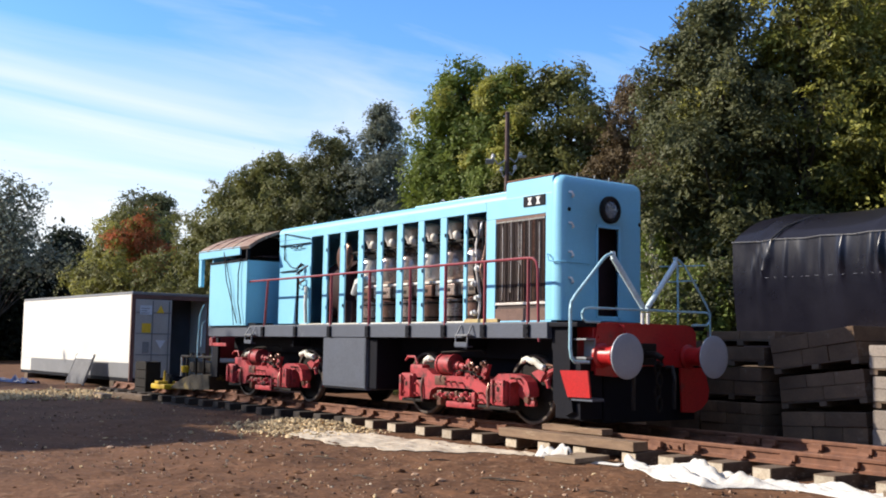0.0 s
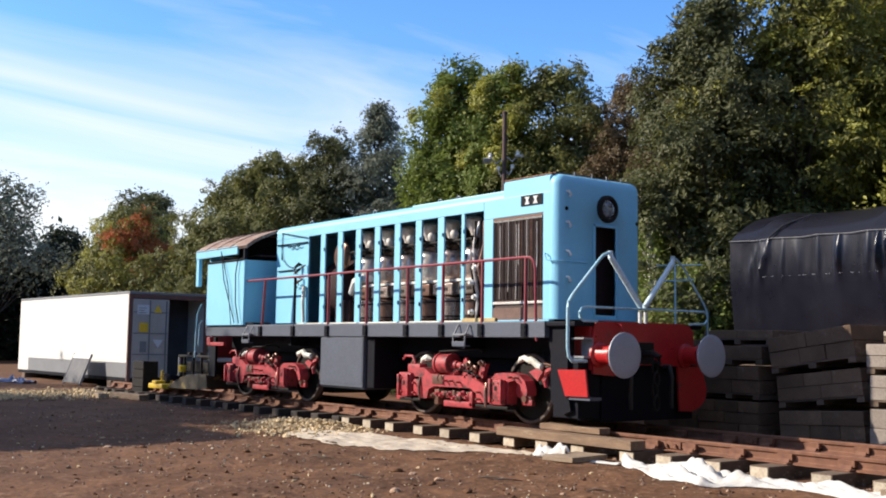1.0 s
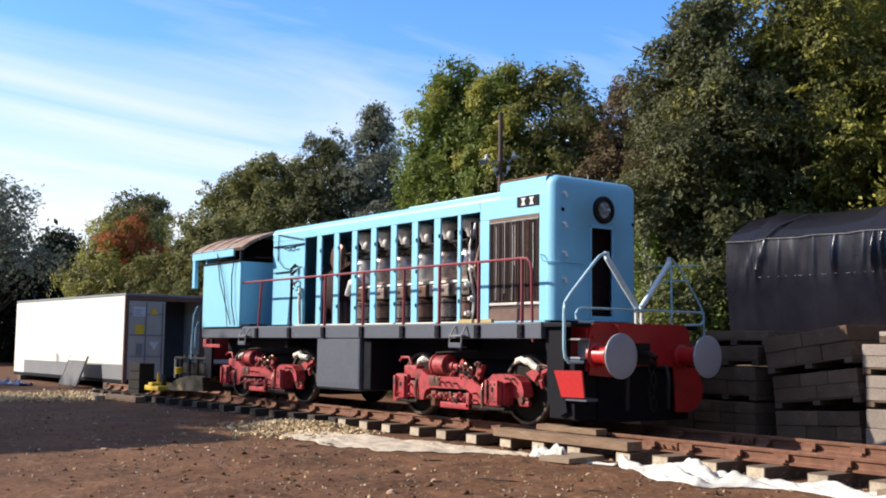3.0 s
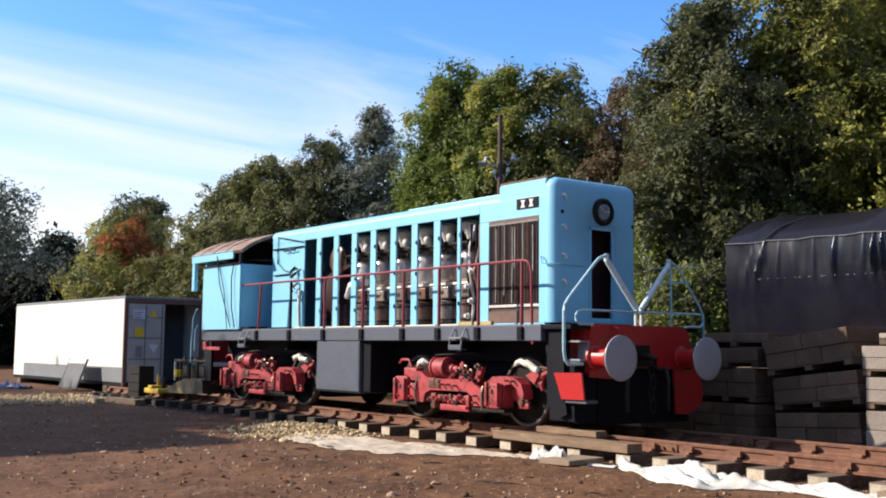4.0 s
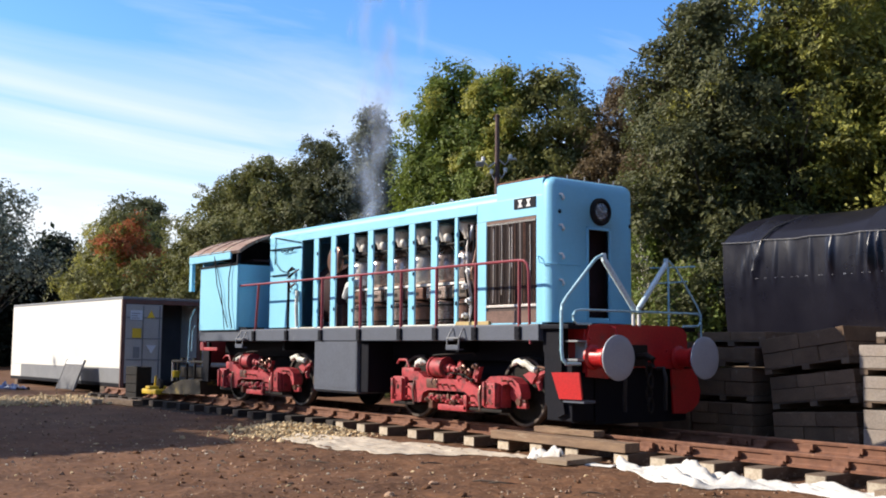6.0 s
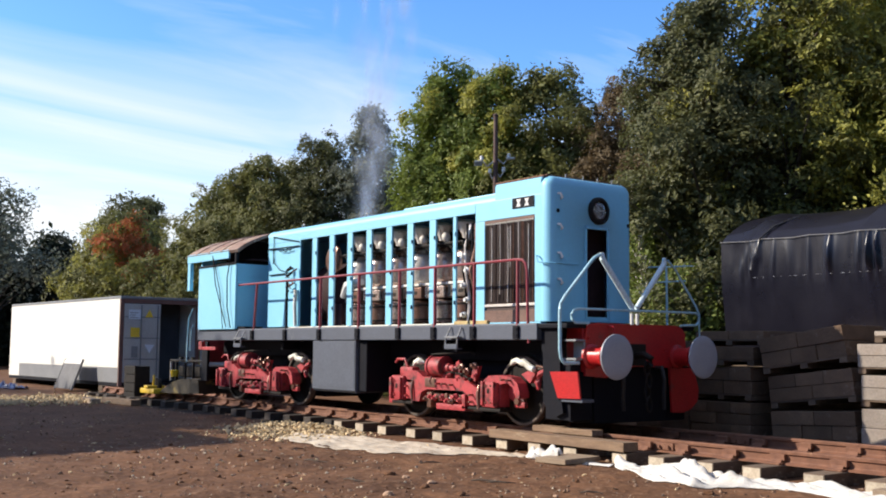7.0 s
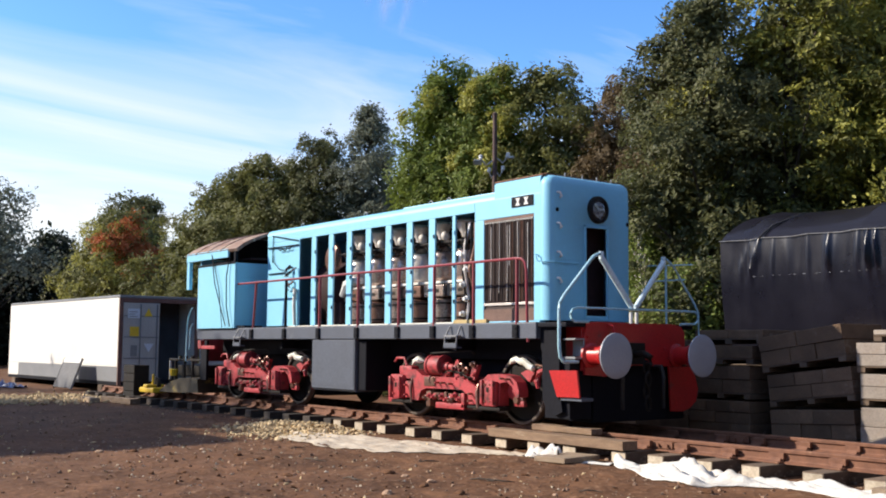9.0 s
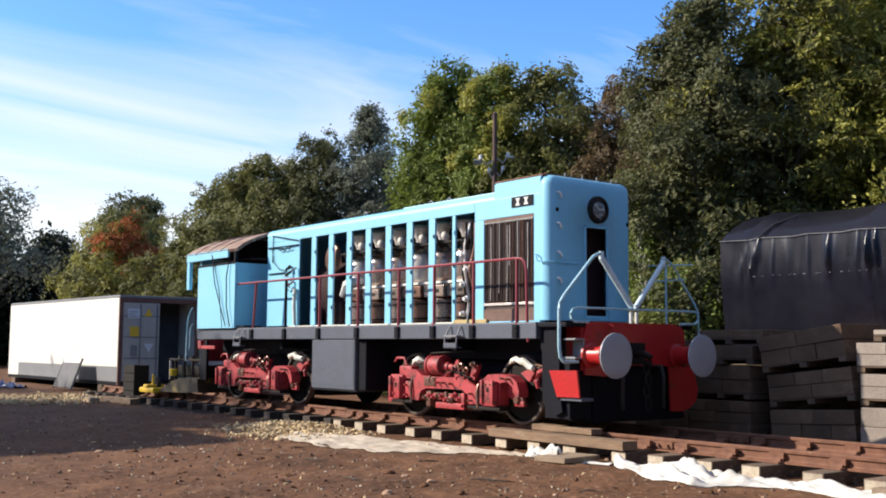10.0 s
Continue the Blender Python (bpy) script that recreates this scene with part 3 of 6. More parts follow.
def engine(loco):
    """Diesel engine behind the open doors: block, cylinder covers, manifolds."""
    # block coloured dark for the shade between the engine's parts
    eng = part("engine_block", B(-.72, 3.05, -.26, .45, 1.46, 2.30, .03), INTERIOR_SHADE, loco, "brown and silver diesel engine")
    for i in range(6):
        x = -.36 + i * .622
        lower = part("crank_barrel", turned(bm_(), (x, -.45, 1.50), (0, 0, 1), [(0, .20), (.03, .235), (.36, .235), (.39, .20)], 22), (DRUM, COPPER)[i % 2], eng, smooth=True)
        for z in (1.56, 1.80):
            part("hoop", turned(bm_(), (x, -.45, z), (0, 0, 1), [(0, .236), (0, .25), (.025, .25), (.025, .236)], 22), GREASE, lower)
        case = part("valve_case", B(x - .27, x + .27, -.66, -.30, 1.915, 2.12, .025), (COPPER, DRUM, TYRE)[i % 3], eng)
        for q in (-.17, .02):
            part("slot", B(x + q, x + q + .12, -.666, -.658, 1.985, 2.04), GREASE, case)
        part("case_rail", B(x - .29, x + .29, -.69, -.30, 2.124, 2.165, .008), LAGGING_AND_GLINT, eng)
        drum = part("cylinder", turned(bm_(), (x, -.45, 2.168), (0, 0, 1), [(0, .17), (.05, .23), (.20, .26), (.38, .25), (.48, .20), (.52, .11), (.62, .09)], 24), DRUM if i % 3 else ALLOY, eng, smooth=True)
        part("injector", turned(bm_(), (x + .03, -.67, 2.42), (0, -.4, 1), [(0, .035), (.10, .04), (.14, .025), (.22, .02)], 10), (GREASE, COPPER)[i % 2], drum, smooth=True)
        # white knob beside each trunk, shaped to stand for a bright highlight
        for q in (.21,):
            part("pipe_bend", turned(bm_(), (x + q, -.56, 2.82), (0, -.3, 1), [(0, .03), (.03, .06), (.08, .075), (.13, .065), (.16, .03)], 14), LAGGING_AND_GLINT, eng, smooth=True)
        part("air_trunk", turned(bm_(), (x, -.50, 2.86), (0, 0, 1), [(0, .05), (.07, .07), (.19, .17), (.25, .175), (.30, .10)], 18), LAGGING_AND_GLINT, eng, smooth=True)
        part("rocker_bracket", B(x - .25, x + .25, -.72, -.55, 2.735, 2.80, .01), GREASE, eng)
        part("rocker_link", tube(bm_(), [(x - .2, -.71, 2.78), (x - .05, -.72, 2.66), (x + .12, -.71, 2.78), (x + .2, -.70, 2.70)], .016, 6), GREASE, eng)
    part("fuel_rail", cyl(bm_(), (-.7, -.735, 2.77), (2.9, -.735, 2.77), .014, n=10), GREASE, eng)
    part("exhaust_manifold", cyl(bm_(), (-.6, -.1, 3.02), (2.9, -.1, 3.02), .12, n=14), GREASE, eng, smooth=True)
    gen = part("generator", turned(bm_(), (-2.05, 0, 2.15), (1, 0, 0), [(0, .45), (.08, .60), (.95, .60), (1.05, .45), (1.3, .42)], 24), INTERIOR_SHADE, loco, "dark round generator casing", smooth=True)
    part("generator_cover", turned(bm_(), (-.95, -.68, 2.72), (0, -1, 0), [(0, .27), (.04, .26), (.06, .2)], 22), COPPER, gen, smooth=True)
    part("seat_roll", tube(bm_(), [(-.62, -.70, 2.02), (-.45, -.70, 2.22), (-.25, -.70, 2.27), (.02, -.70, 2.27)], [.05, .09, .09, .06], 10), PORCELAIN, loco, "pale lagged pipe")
    part("control_frame", B(-1.1, -.6, -.74, -.6, 1.47, 1.9, .02), INTERIOR_SHADE, loco)
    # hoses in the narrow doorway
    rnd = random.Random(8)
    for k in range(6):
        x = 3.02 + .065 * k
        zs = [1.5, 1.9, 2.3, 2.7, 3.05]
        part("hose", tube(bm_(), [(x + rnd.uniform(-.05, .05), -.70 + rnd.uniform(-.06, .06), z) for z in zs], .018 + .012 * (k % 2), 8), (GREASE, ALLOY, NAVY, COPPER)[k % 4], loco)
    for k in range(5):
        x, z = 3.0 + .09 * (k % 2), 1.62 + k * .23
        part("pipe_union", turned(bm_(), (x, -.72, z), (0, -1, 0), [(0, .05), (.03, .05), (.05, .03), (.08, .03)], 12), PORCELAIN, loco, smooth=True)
    part("engine_floor", B(-3.2, 3.5, -.80, .80, 1.40, 1.448), INTERIOR_SHADE, loco, "engine-room floor, shade in its dark colour")


def cab(loco):
    x0, x1, w = -5.42, -3.66, 1.36
    c = part("cab_side", B(x0, x1, -w, -w + .04, 1.45, 2.79, .006), BLUE, loco)
    part("cab_side", B(x0, x1, w - .04, w, 1.45, 2.95, .006), BLUE, loco)
    part("cab_front", B(x1 - .045, x1 - .003, -w + .043, -.52, 1.45, 2.78, .006), BLUE, loco)
    part("cab_front", B(x1 - .045, x1 - .003, .52, w - .043, 1.45, 2.95, .006), BLUE, loco)
    part("cab_back", B(x0 + .003, x0 + .05, -w + .043, w - .043, 1.45, 2.95, .006), BLUE, loco)
    part("cab_interior", B(x0 + .3, x1 - .5, -1.1, 1.1, 1.45, 2.3, .02), INTERIOR_SHADE, loco, "block filling the cab, shade in its dark colour")
    part("cab_corner_post", B(x1 - .06, x1 + .002, -w - .003, -w + .06, 2.79, 3.06, .006), NAVY, loco)
    part("window_header", B(x0 - .02, x1, -w - .012, -w + .03, 2.76, 2.805, .006), NAVY, loco, "dark window rail")
    part("rear_window_post", B(-5.97, -5.84, -w - .02, -w + .06, 2.30, 2.90, .01), BLUE, loco)
    # eave boards and arched rusty roof
    part("eave", B(-5.98, -3.95, -w - .03, -w + .012, 2.90, 3.08, .01), BLUE, loco)
    part("eave", B(-5.98, -3.95, w - .01, w + .03, 2.90, 3.08, .01), BLUE, loco)
    outer = [(-1.40 + 2.8 * i / 16, 3.06 + .46 * math.sin(math.pi * i / 16) ** .8) for i in range(17)]
    inner = [(y * .97, z - .05) for y, z in outer[::-1]]
    part("cab_roof", prism(bm_(), outer + inner, "x", -6.0, -3.55), RUST_ROOF, loco, "rust-streaked arched cab roof", smooth=True)
    # rear arch and ceiling coloured dark for the shade under the roof
    part("cab_back_arch", prism(bm_(), [(-1.3, 2.952)] + [(y * .94, z - .06) for y, z in outer] + [(1.3, 2.952)], "x", x0 + .06, x0 + .09), INTERIOR_SHADE, loco, "cab rear wall, shade in its dark colour")
    part("cab_ceiling", B(x0 + .1, x1 - .02, -1.0, 1.0, 2.86, 2.90, .005), INTERIOR_SHADE, loco, "cab ceiling frame, shade in its dark colour")
    for x in (-5.5, -4.9, -4.3):
        o = [(y, z + .018) for y, z in outer]
        part("roof_seam", prism(bm_(), o + [(y, z - .02) for y, z in outer[::-1]], "x", x, x + .03), RUST_ROOF, loco)
    # short nose beyond the cab
    part("short_hood", B(-6.0, x0 - .12, -.80, .80, 1.45, 2.7, .05), BLUE, loco)
    bm = tube(bm_(), [(-3.85, -w - .03, 2.95), (-3.95, -w - .05, 2.5), (-3.9, -w - .06, 1.9), (-3.75, -w - .05, 1.48)], .012)
    tube(bm, [(-4.7, -w - .03, 3.0), (-4.5, -w - .05, 2.4), (-4.2, -w - .05, 1.9), (-3.95, -w - .05, 1.5)], .010)
    tube(bm, [(-4.7, -w - .03, 3.0), (-4.3, -w - .05, 2.3), (-4.1, -w - .05, 1.46)], .008)
    part("hanging_wire", bm, NAVY, loco)
    bm = prism(bm_(), [(x1 - .001, 1.46), (x1 + .35, 1.46), (x1 + .33, 1.50), (x1 + .002, 1.5)], "y", -1.3, -.9)
    part("floor_wedge", bm, NAVY, loco)


def underframe(loco):
    # side girder
    part("footplate", B(-5.55, 5.30, -1.30, 1.30, 1.225, 1.445, .01), SLATE, loco, "slate-grey footplate girder")
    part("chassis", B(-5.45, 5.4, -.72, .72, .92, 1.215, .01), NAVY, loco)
    part("running_plate", B(-5.3, 5.25, -1.29, -.88, 1.4455, 1.452), SLATE, loco)
    for x in (-2.2, .4, 3.2):
        part("underframe_bracket", B(x, x + .1, -1.1, -.72, 1.05, 1.22, .01), NAVY, loco)
    bx = part("battery_box", prism(bm_(), [(-1.28, 1.222), (-1.28, .37), (-1.24, .33), (-.40, .33), (-.40, 1.222)], "x", -.66, .745), SLATE, loco, "slate-grey battery box")
    part("box_lid", B(-.63, .72, -1.2855, -1.2815, .42, 1.20, .0015), SLATE, bx)
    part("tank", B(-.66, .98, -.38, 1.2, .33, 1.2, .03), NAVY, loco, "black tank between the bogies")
    # end of the battery box, black for the shade on that side
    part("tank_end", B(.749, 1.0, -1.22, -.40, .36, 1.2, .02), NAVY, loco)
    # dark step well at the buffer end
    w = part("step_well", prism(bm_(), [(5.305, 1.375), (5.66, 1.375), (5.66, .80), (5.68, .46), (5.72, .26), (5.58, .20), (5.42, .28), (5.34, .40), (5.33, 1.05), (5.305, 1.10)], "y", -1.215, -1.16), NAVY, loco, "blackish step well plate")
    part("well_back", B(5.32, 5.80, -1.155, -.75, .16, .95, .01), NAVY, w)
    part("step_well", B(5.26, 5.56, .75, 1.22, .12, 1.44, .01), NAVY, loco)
    part("end_deck", B(5.305, 5.86, -1.28, 1.28, 1.38, 1.44, .01), NAVY, loco)
    part("step", B(5.60, 5.90, -1.15, -.95, .955, .985, .005), GREY_AND_SHADE, w)
    part("step_riser", B(5.70, 5.90, -1.0, -.97, .99, 1.20, .005), GREY_AND_SHADE, w)
    part("step", B(5.66, 5.90, -1.15, -.97, 1.205, 1.23, .005), GREY_AND_SHADE, w)
    # ladder step on the girder
    for x0 in (3.40, -3.56):
        l = part("side_step", B(x0, x0 + .30, -1.42, -1.31, 1.085, 1.105, .004), SLATE, loco)
        for x in (x0 + .01, x0 + .29):
            part("step_hanger", tube(bm_(), [(x + .012 * (1 if x < x0 + .1 else -1), -1.315, 1.41), (x, -1.40, 1.25), (x, -1.41, 1.095)], .013), GREY_AND_SHADE, l)
        part("step_tread", B(x0, x0 + .30, -1.42, -1.32, 1.25, 1.275, .004), GREY_AND_SHADE, l)
        part("step_front", B(x0, x0 + .30, -1.424, -1.40, 1.095, 1.16, .004), SLATE, l)


def handrails(loco):
    y, z = -1.28, 2.34
    top = [(-3.70, y, z), (4.85, y, z), (4.98, y, z - .01), (5.05, y, z - .06), (5.08, y, z - .16), (5.10, y, 1.5), (5.12, y, 1.18)]
    r = part("handrail", tube(bm_(), top, .021, 8), MAROON, loco, "maroon tubular handrail", smooth=True)
    posts = (-2.99, -1.67, -.43, .83, 2.03, 2.975, 3.935, 4.89)
    for i, x in enumerate(posts):
        lean = .12 if i == 0 else 0
        m = NAVY if i == 1 else MAROON
        part("stanchion", tube(bm_(), [(x, y, 1.25), (x + lean, y, z)], .027, 8), m, r)
        bm = box(bm_(), x - .05, x + .06, -1.335, -1.302, 1.235, 1.42, .008)
        cyl(bm, (x + .03, -1.345, 1.29), (x + .03, -1.33, 1.29), .018, n=8); cyl(bm, (x + .03, -1.345, 1.37), (x + .03, -1.33, 1.37), .018, n=8)
        part("stanchion_foot", bm, NAVY, r)
    # cab steps rail
    bm = tube(bm_(), [(-5.55, -1.42, 1.9), (-5.75, -1.42, 1.7), (-5.8, -1.42, 1.2), (-5.8, -1.42, .75)], .014)
    tube(bm, [(-5.5, -1.42, 1.55), (-5.62, -1.42, 1.45), (-5.64, -1.42, 1.0)], .014)
    part("cab_grab_rail", bm, BLUE_TRIM, loco, "pale blue grab rail")


def buffer_end(loco):
    X = 5.88
    hs = part("buffer_beam", prism(bm_(), [(-.95, .75), (-.97, 1.22), (-.91, 1.43), (-.66, 1.455), (.83, 1.45), (.98, 1.42), (1.06, 1.34), (1.08, .88), (.72, .85), (-.01, .87), (-.30, .79), (-.56, .72)], "x", X - .04, X), BEAM_RED, loco, "bright red buffer beam")
    part("beam_side", B(X - .35, X - .045, -.965, -.92, .80, 1.40, .01), BEAM_RED, hs)
    for y, z in ((-.9, 1.1), (-.9, .92), (-.6, 1.1), (-.9, 1.25), (-.62, .9), (.62, 1.1), (.95, 1.1), (.95, .95)):
        part("bolt", cyl(bm_(), (X - .002, y, z), (X + .025, y, z), .02, n=8), BEAM_RED, hs)
    for s in (-1, 1):
        y = .865 * s
        b = part("buffer", turned(bm_(), (6.385, y, 1.005), (-1, 0, 0), [(0, .06), (.0, .18), (.006, .27), (.016, .296), (.032, .298), (.045, .285), (.05, .1)], 40), BUFFER_GREY, loco, "grey round buffer head on red shank", smooth=True)
        part("buffer_shank", turned(bm_(), (5.883, y, 1.005), (1, 0, 0), [(0, .17), (.03, .17), (.05, .13), (.24, .125), (.25, .145), (.30, .145), (.31, .10), (.45, .095)], 24), BEAM_RED, b, "red buffer shank", smooth=True)
    # steps with red side plates below the beam
    for s, (ya, yb) in ((-1, (-1.245, -1.218)), (1, (.75, 1.24))):
        if s < 0:
            bm = prism(bm_(), [(5.50, .80), (6.02, .81), (6.07, .46), (5.65, .455)], "y", ya, yb)
            st = part("step_plate", bm, BEAM_RED, loco, "red step plate with faded edge")
            part("step_edge", B(5.65, 6.08, -1.215, -1.0, .41, .452, .006), SLATE, st)
        else:
            bm = prism(bm_(), [(.72, .845), (1.22, .845), (1.30, .68), (1.35, .52), (1.31, .36), (1.18, .26), (1.01, .21), (.76, .22)], "x", X - .03, X + .0)
            part("step_plate", bm, BEAM_RED, loco, "red guard plate")
    # drawgear and hoses
    dg = part("drawhook_plate", B(X, X + .03, -.2, .2, .88, 1.18, .01), GREASE, loco)
    part("drawhook", tube(bm_(), [(X, 0, 1.02), (X + .18, 0, 1.03), (X + .30, 0, .98), (X + .30, 0, .90), (X + .22, 0, .88)], [.05, .05, .045, .04, .03], 10), GREASE, dg)
    for k in range(4):
        part("coupling_link", tube(bm_(), [(X + .22 + .03 * (k % 2), .05 * math.cos(a), .84 - .16 * k + .10 * math.sin(a)) for a in (i * math.pi / 5 for i in range(11))], .018, 8), GREASE, dg)
    for y in (-.40, .42):
        part("brake_hose", tube(bm_(), [(X, y, .85), (X + .12, y, .86), (X + .16, y, .7), (X + .12, y + .03, .45), (X + .08, y + .08, .28)], .03, 10), RUBBER, loco, "black brake hose")
    part("lamp_iron", tube(bm_(), [(X, -.5, 1.42), (X + .06, -.48, 1.40), (X + .08, -.47, 1.30), (X + .06, -.47, 1.22)], .016), BEAM_RED, loco)
    # added black box: fills the space under the deck with shade
    part("drag_box", B(5.30, 5.78, -.70, 1.15, .10, 1.21, .02), NAVY, loco, "black filler box for the shade beneath the deck")
    part("rear_beam_plate", B(-5.9, -5.86, -1.0, 1.0, .75, 1.43, .01), MAROON, loco)
    part("rear_step_side", B(-5.85, -5.55, -1.06, -1.0, .35, 1.2, .01), NAVY, loco)
    bm = bm_(); box(bm, -5.5, -4.7, -1.28, -1.2, 1.02, 1.09, .01); box(bm, -5.5, -5.35, -1.29, -1.2, 1.02, 1.2, .01)
    part("rear_step_frame", bm, RED, loco)
    # guard-rail tubing in front of the nose
    y1 = 1.38
    left = [(X, -1.08, .92), (X, -1.34, .92), (X, -1.40, .98), (X, -1.42, 1.1), (X, -1.42, 1.62), (X, -1.40, 1.70), (X, -1.33, 1.79), (X, -.84, 2.28), (X, -.77, 2.34), (X, -.68, 2.375), (X, -.60, 2.375)]
    r = part("guard_rail", tube(bm_(), left, .023, 10), BLUE_TRIM, loco, "pale blue tubular guard rail", smooth=True)
    right = [(X, .60, 2.375), (X, .70, 2.375), (X, .84, 2.28), (X, y1 - .08, 1.75), (X, y1, 1.62), (X, y1, .98), (X, 1.08, .92)]
    part("rail_tube", tube(bm_(), right, .015, 10), BLUE_TRIM, r, smooth=True)
    for s in (-1, 1):
        part("diagonal_bar", tube(bm_(), [(X, .63 * s, 2.41), (X, .63 * s, 2.33), (X, .05 * s, 1.68), (X, .05 * s, 1.62)], [.035, .04, .04, .035], 10), LIT_BAR, r, smooth=True)
        part("bar_foot", cyl(bm_(), (X, .055 * s, 1.44), (X, .055 * s, 1.60), .025, n=10), PORCELAIN, r)
    loop = [(X + .02, -.9, 1.45), (X + .02, -1.16, 1.45), (X + .02, -1.22, 1.49), (X + .02, -1.23, 1.56), (X + .02, -1.19, 1.61), (X + .02, -1.1, 1.635), (X + .02, 1.28, 1.64), (X + .02, 1.34, 1.60), (X + .02, 1.35, 1.52), (X + .02, 1.28, 1.46), (X + .02, .95, 1.45)]
    part("rail_loop", tube(bm_(), loop, .017, 8), BLUE_TRIM, r, smooth=True)
    # far side tubing
    bm = tube(bm_(), [(5.0, 1.28, 2.36), (5.88, 1.26, 2.33)], .010)
    tube(bm, [(5.0, 1.30, 2.12), (5.7, 1.30, 2.12)], .011); tube(bm, [(5.35, 1.29, 1.45), (5.35, 1.29, 2.34)], .016)
    part("far_handrail", bm, BLUE_TRIM, r)


def bogie(loco, x0):
    """Four-wheel bogie with outside frame; x0 is its shift along the engine."""
    b = part("bogie", B(x0 + 2.25, x0 + 4.1, -1.02, -.92, .50, .66, .03), RED, loco, "faded red cast bogie frame")
    def P(name, bm, m=RED, smooth=True, label=""):
        return part(name, bm, m, b, label, smooth)
    for s in (-1, 1):
        for x in (1.905, 4.495):
            wy = .70 * s
            prof = [(0, .46), (.02, .53), (.035, .502), (.13, .495), (.135, .44), (.10, .42), (.09, .16), (.15, .15), (.16, .10)]
            w = P("wheel", turned(bm_(), (x0 + x, wy, .50), (0, s, 0), prof, 36), GREASE, label="greasy black wheel with dull tyre")
            part("tyre", turned(bm_(), (x0 + x, wy + .04 * s, .50), (0, s, 0), [(0, .4985), (.0, .503), (.085, .501), (.098, .485), (.098, .455), (.09, .455)], 40, False), TYRE, w, smooth=True)
            part("hub", turned(bm_(), (x0 + x, wy + .15 * s, .50), (0, s, 0), [(0, .13), (.06, .12), (.07, .06), (.10, .06)], 16), COPPER, w, smooth=True)
    for x in (1.905, 4.495):
        P("axle", cyl(bm_(), (x0 + x, -.8, .5), (x0 + x, .8, .5), .09), GREASE)
        P("traction_motor", turned(bm_(), (x0 + x + (.45 if x < 3 else -.45), -.55, .55), (0, 1, 0), [(0, .25), (.05, .33), (1.05, .33), (1.1, .25)]), GREASE)
    f0, f1 = -1.16, -.98
    # cast side frame with a drop in the middle and an arch over the outer wheel
    top = [(1.98, .60), (1.98, .70), (2.12, .75), (2.36, .74), (2.52, .655), (2.75, .645), (3.45, .645), (3.66, .60), (3.86, .52), (3.86, .27), (3.68, .27), (3.66, .40), (3.52, .47), (2.62, .465), (2.48, .42), (2.42, .27), (2.27, .27), (2.25, .60)]
    P("side_frame", prism(bm_(), [(x0 + x, z) for x, z in top], "y", f0, f1), smooth=False)
    arch = [(4.0, .27), (4.0, .63), (4.12, .71), (4.40, .725), (4.62, .70), (4.74, .62), (4.79, .50), (4.79, .42), (4.74, .40), (4.71, .46), (4.64, .56), (4.52, .615), (4.40, .60), (4.37, .27)]
    P("side_frame", prism(bm_(), [(x0 + x, z) for x, z in arch], "y", f0, f1), smooth=False)
    P("horn_guide", B(x0 + 1.73, x0 + 2.06, f0 - .06, f1, .28, .66, .025))
    P("horn_guide", B(x0 + 2.10, x0 + 2.24, f0 - .03, f1, .30, .56, .02))
    P("horn_guide", B(x0 + 4.05, x0 + 4.36, f0 - .07, f0 - .002, .26, .62, .025))
    P("horn_slot", B(x0 + 4.17, x0 + 4.22, f0 - .076, f0 - .068, .46, .53), GREASE, False)
    P("horn_slot", B(x0 + 1.86, x0 + 1.91, f0 - .066, f0 - .058, .46, .53), GREASE, False)
    P("horn_stay", B(x0 + 1.72, x0 + 2.30, f0 - .03, f1, .215, .262, .01), GREASE)
    P("horn_stay", B(x0 + 3.96, x0 + 4.42, f0 - .04, f1, .20, .25, .01), GREASE)
    P("frame_cap", B(x0 + 1.86, x0 + 2.20, f0 + .02, f1, .66, .80, .03))
    P("rivet_patch", B(x0 + 2.58, x0 + 2.86, f0 - .012, f0 - .002, .50, .64, .006), COPPER)
    # spring and lever gear in the drop
    for i in range(5):
        P("leaf_spring", B(x0 + 2.70 + .05 * i, x0 + 3.50 - .05 * i, f0 + .02, f1 - .03, .385 - .022 * i, .403 - .022 * i, .003), CREAM if i == 2 else COPPER)
    rnd = random.Random(3)
    for i in range(9):
        x, z = x0 + 2.62 + i * .105, .30 + rnd.random() * .10
        P("link_pin", turned(bm_(), (x, f0 + .02, z), (0, -1, 0), [(0, .045), (.03, .045), (.05, .025), (.08, .02)], 10), (COPPER, RED, RED)[i % 3])
    P("spring_plank", B(x0 + 2.88, x0 + 3.58, f0 - .01, f1, .175, .265, .015))
    P("hanger", B(x0 + 2.64, x0 + 2.74, f0 - .01, f1, .19, .42, .015), COPPER)
    P("hanger", B(x0 + 3.50, x0 + 3.58, f0 - .01, f1, .19, .42, .015), RED)
    # brake cylinder
    P("brake_cylinder", turned(bm_(), (x0 + 2.66, -1.08, .815), (1, 0, 0), [(0, .10), (.01, .165), (.05, .17), (.055, .15), (.30, .15), (.31, .165), (.34, .165), (.36, .10)], 24))
    P("piston_trunk", turned(bm_(), (x0 + 3.02, -1.08, .80), (1, 0, 0), [(0, .075), (.10, .07), (.11, .05), (.20, .045)], 14))
    P("brake_lever", prism(bm_(), [(x0 + 3.28, .60), (x0 + 3.30, .88), (x0 + 3.36, .92), (x0 + 3.41, .86), (x0 + 3.38, .62)], "y", -1.12, -1.07), smooth=False)
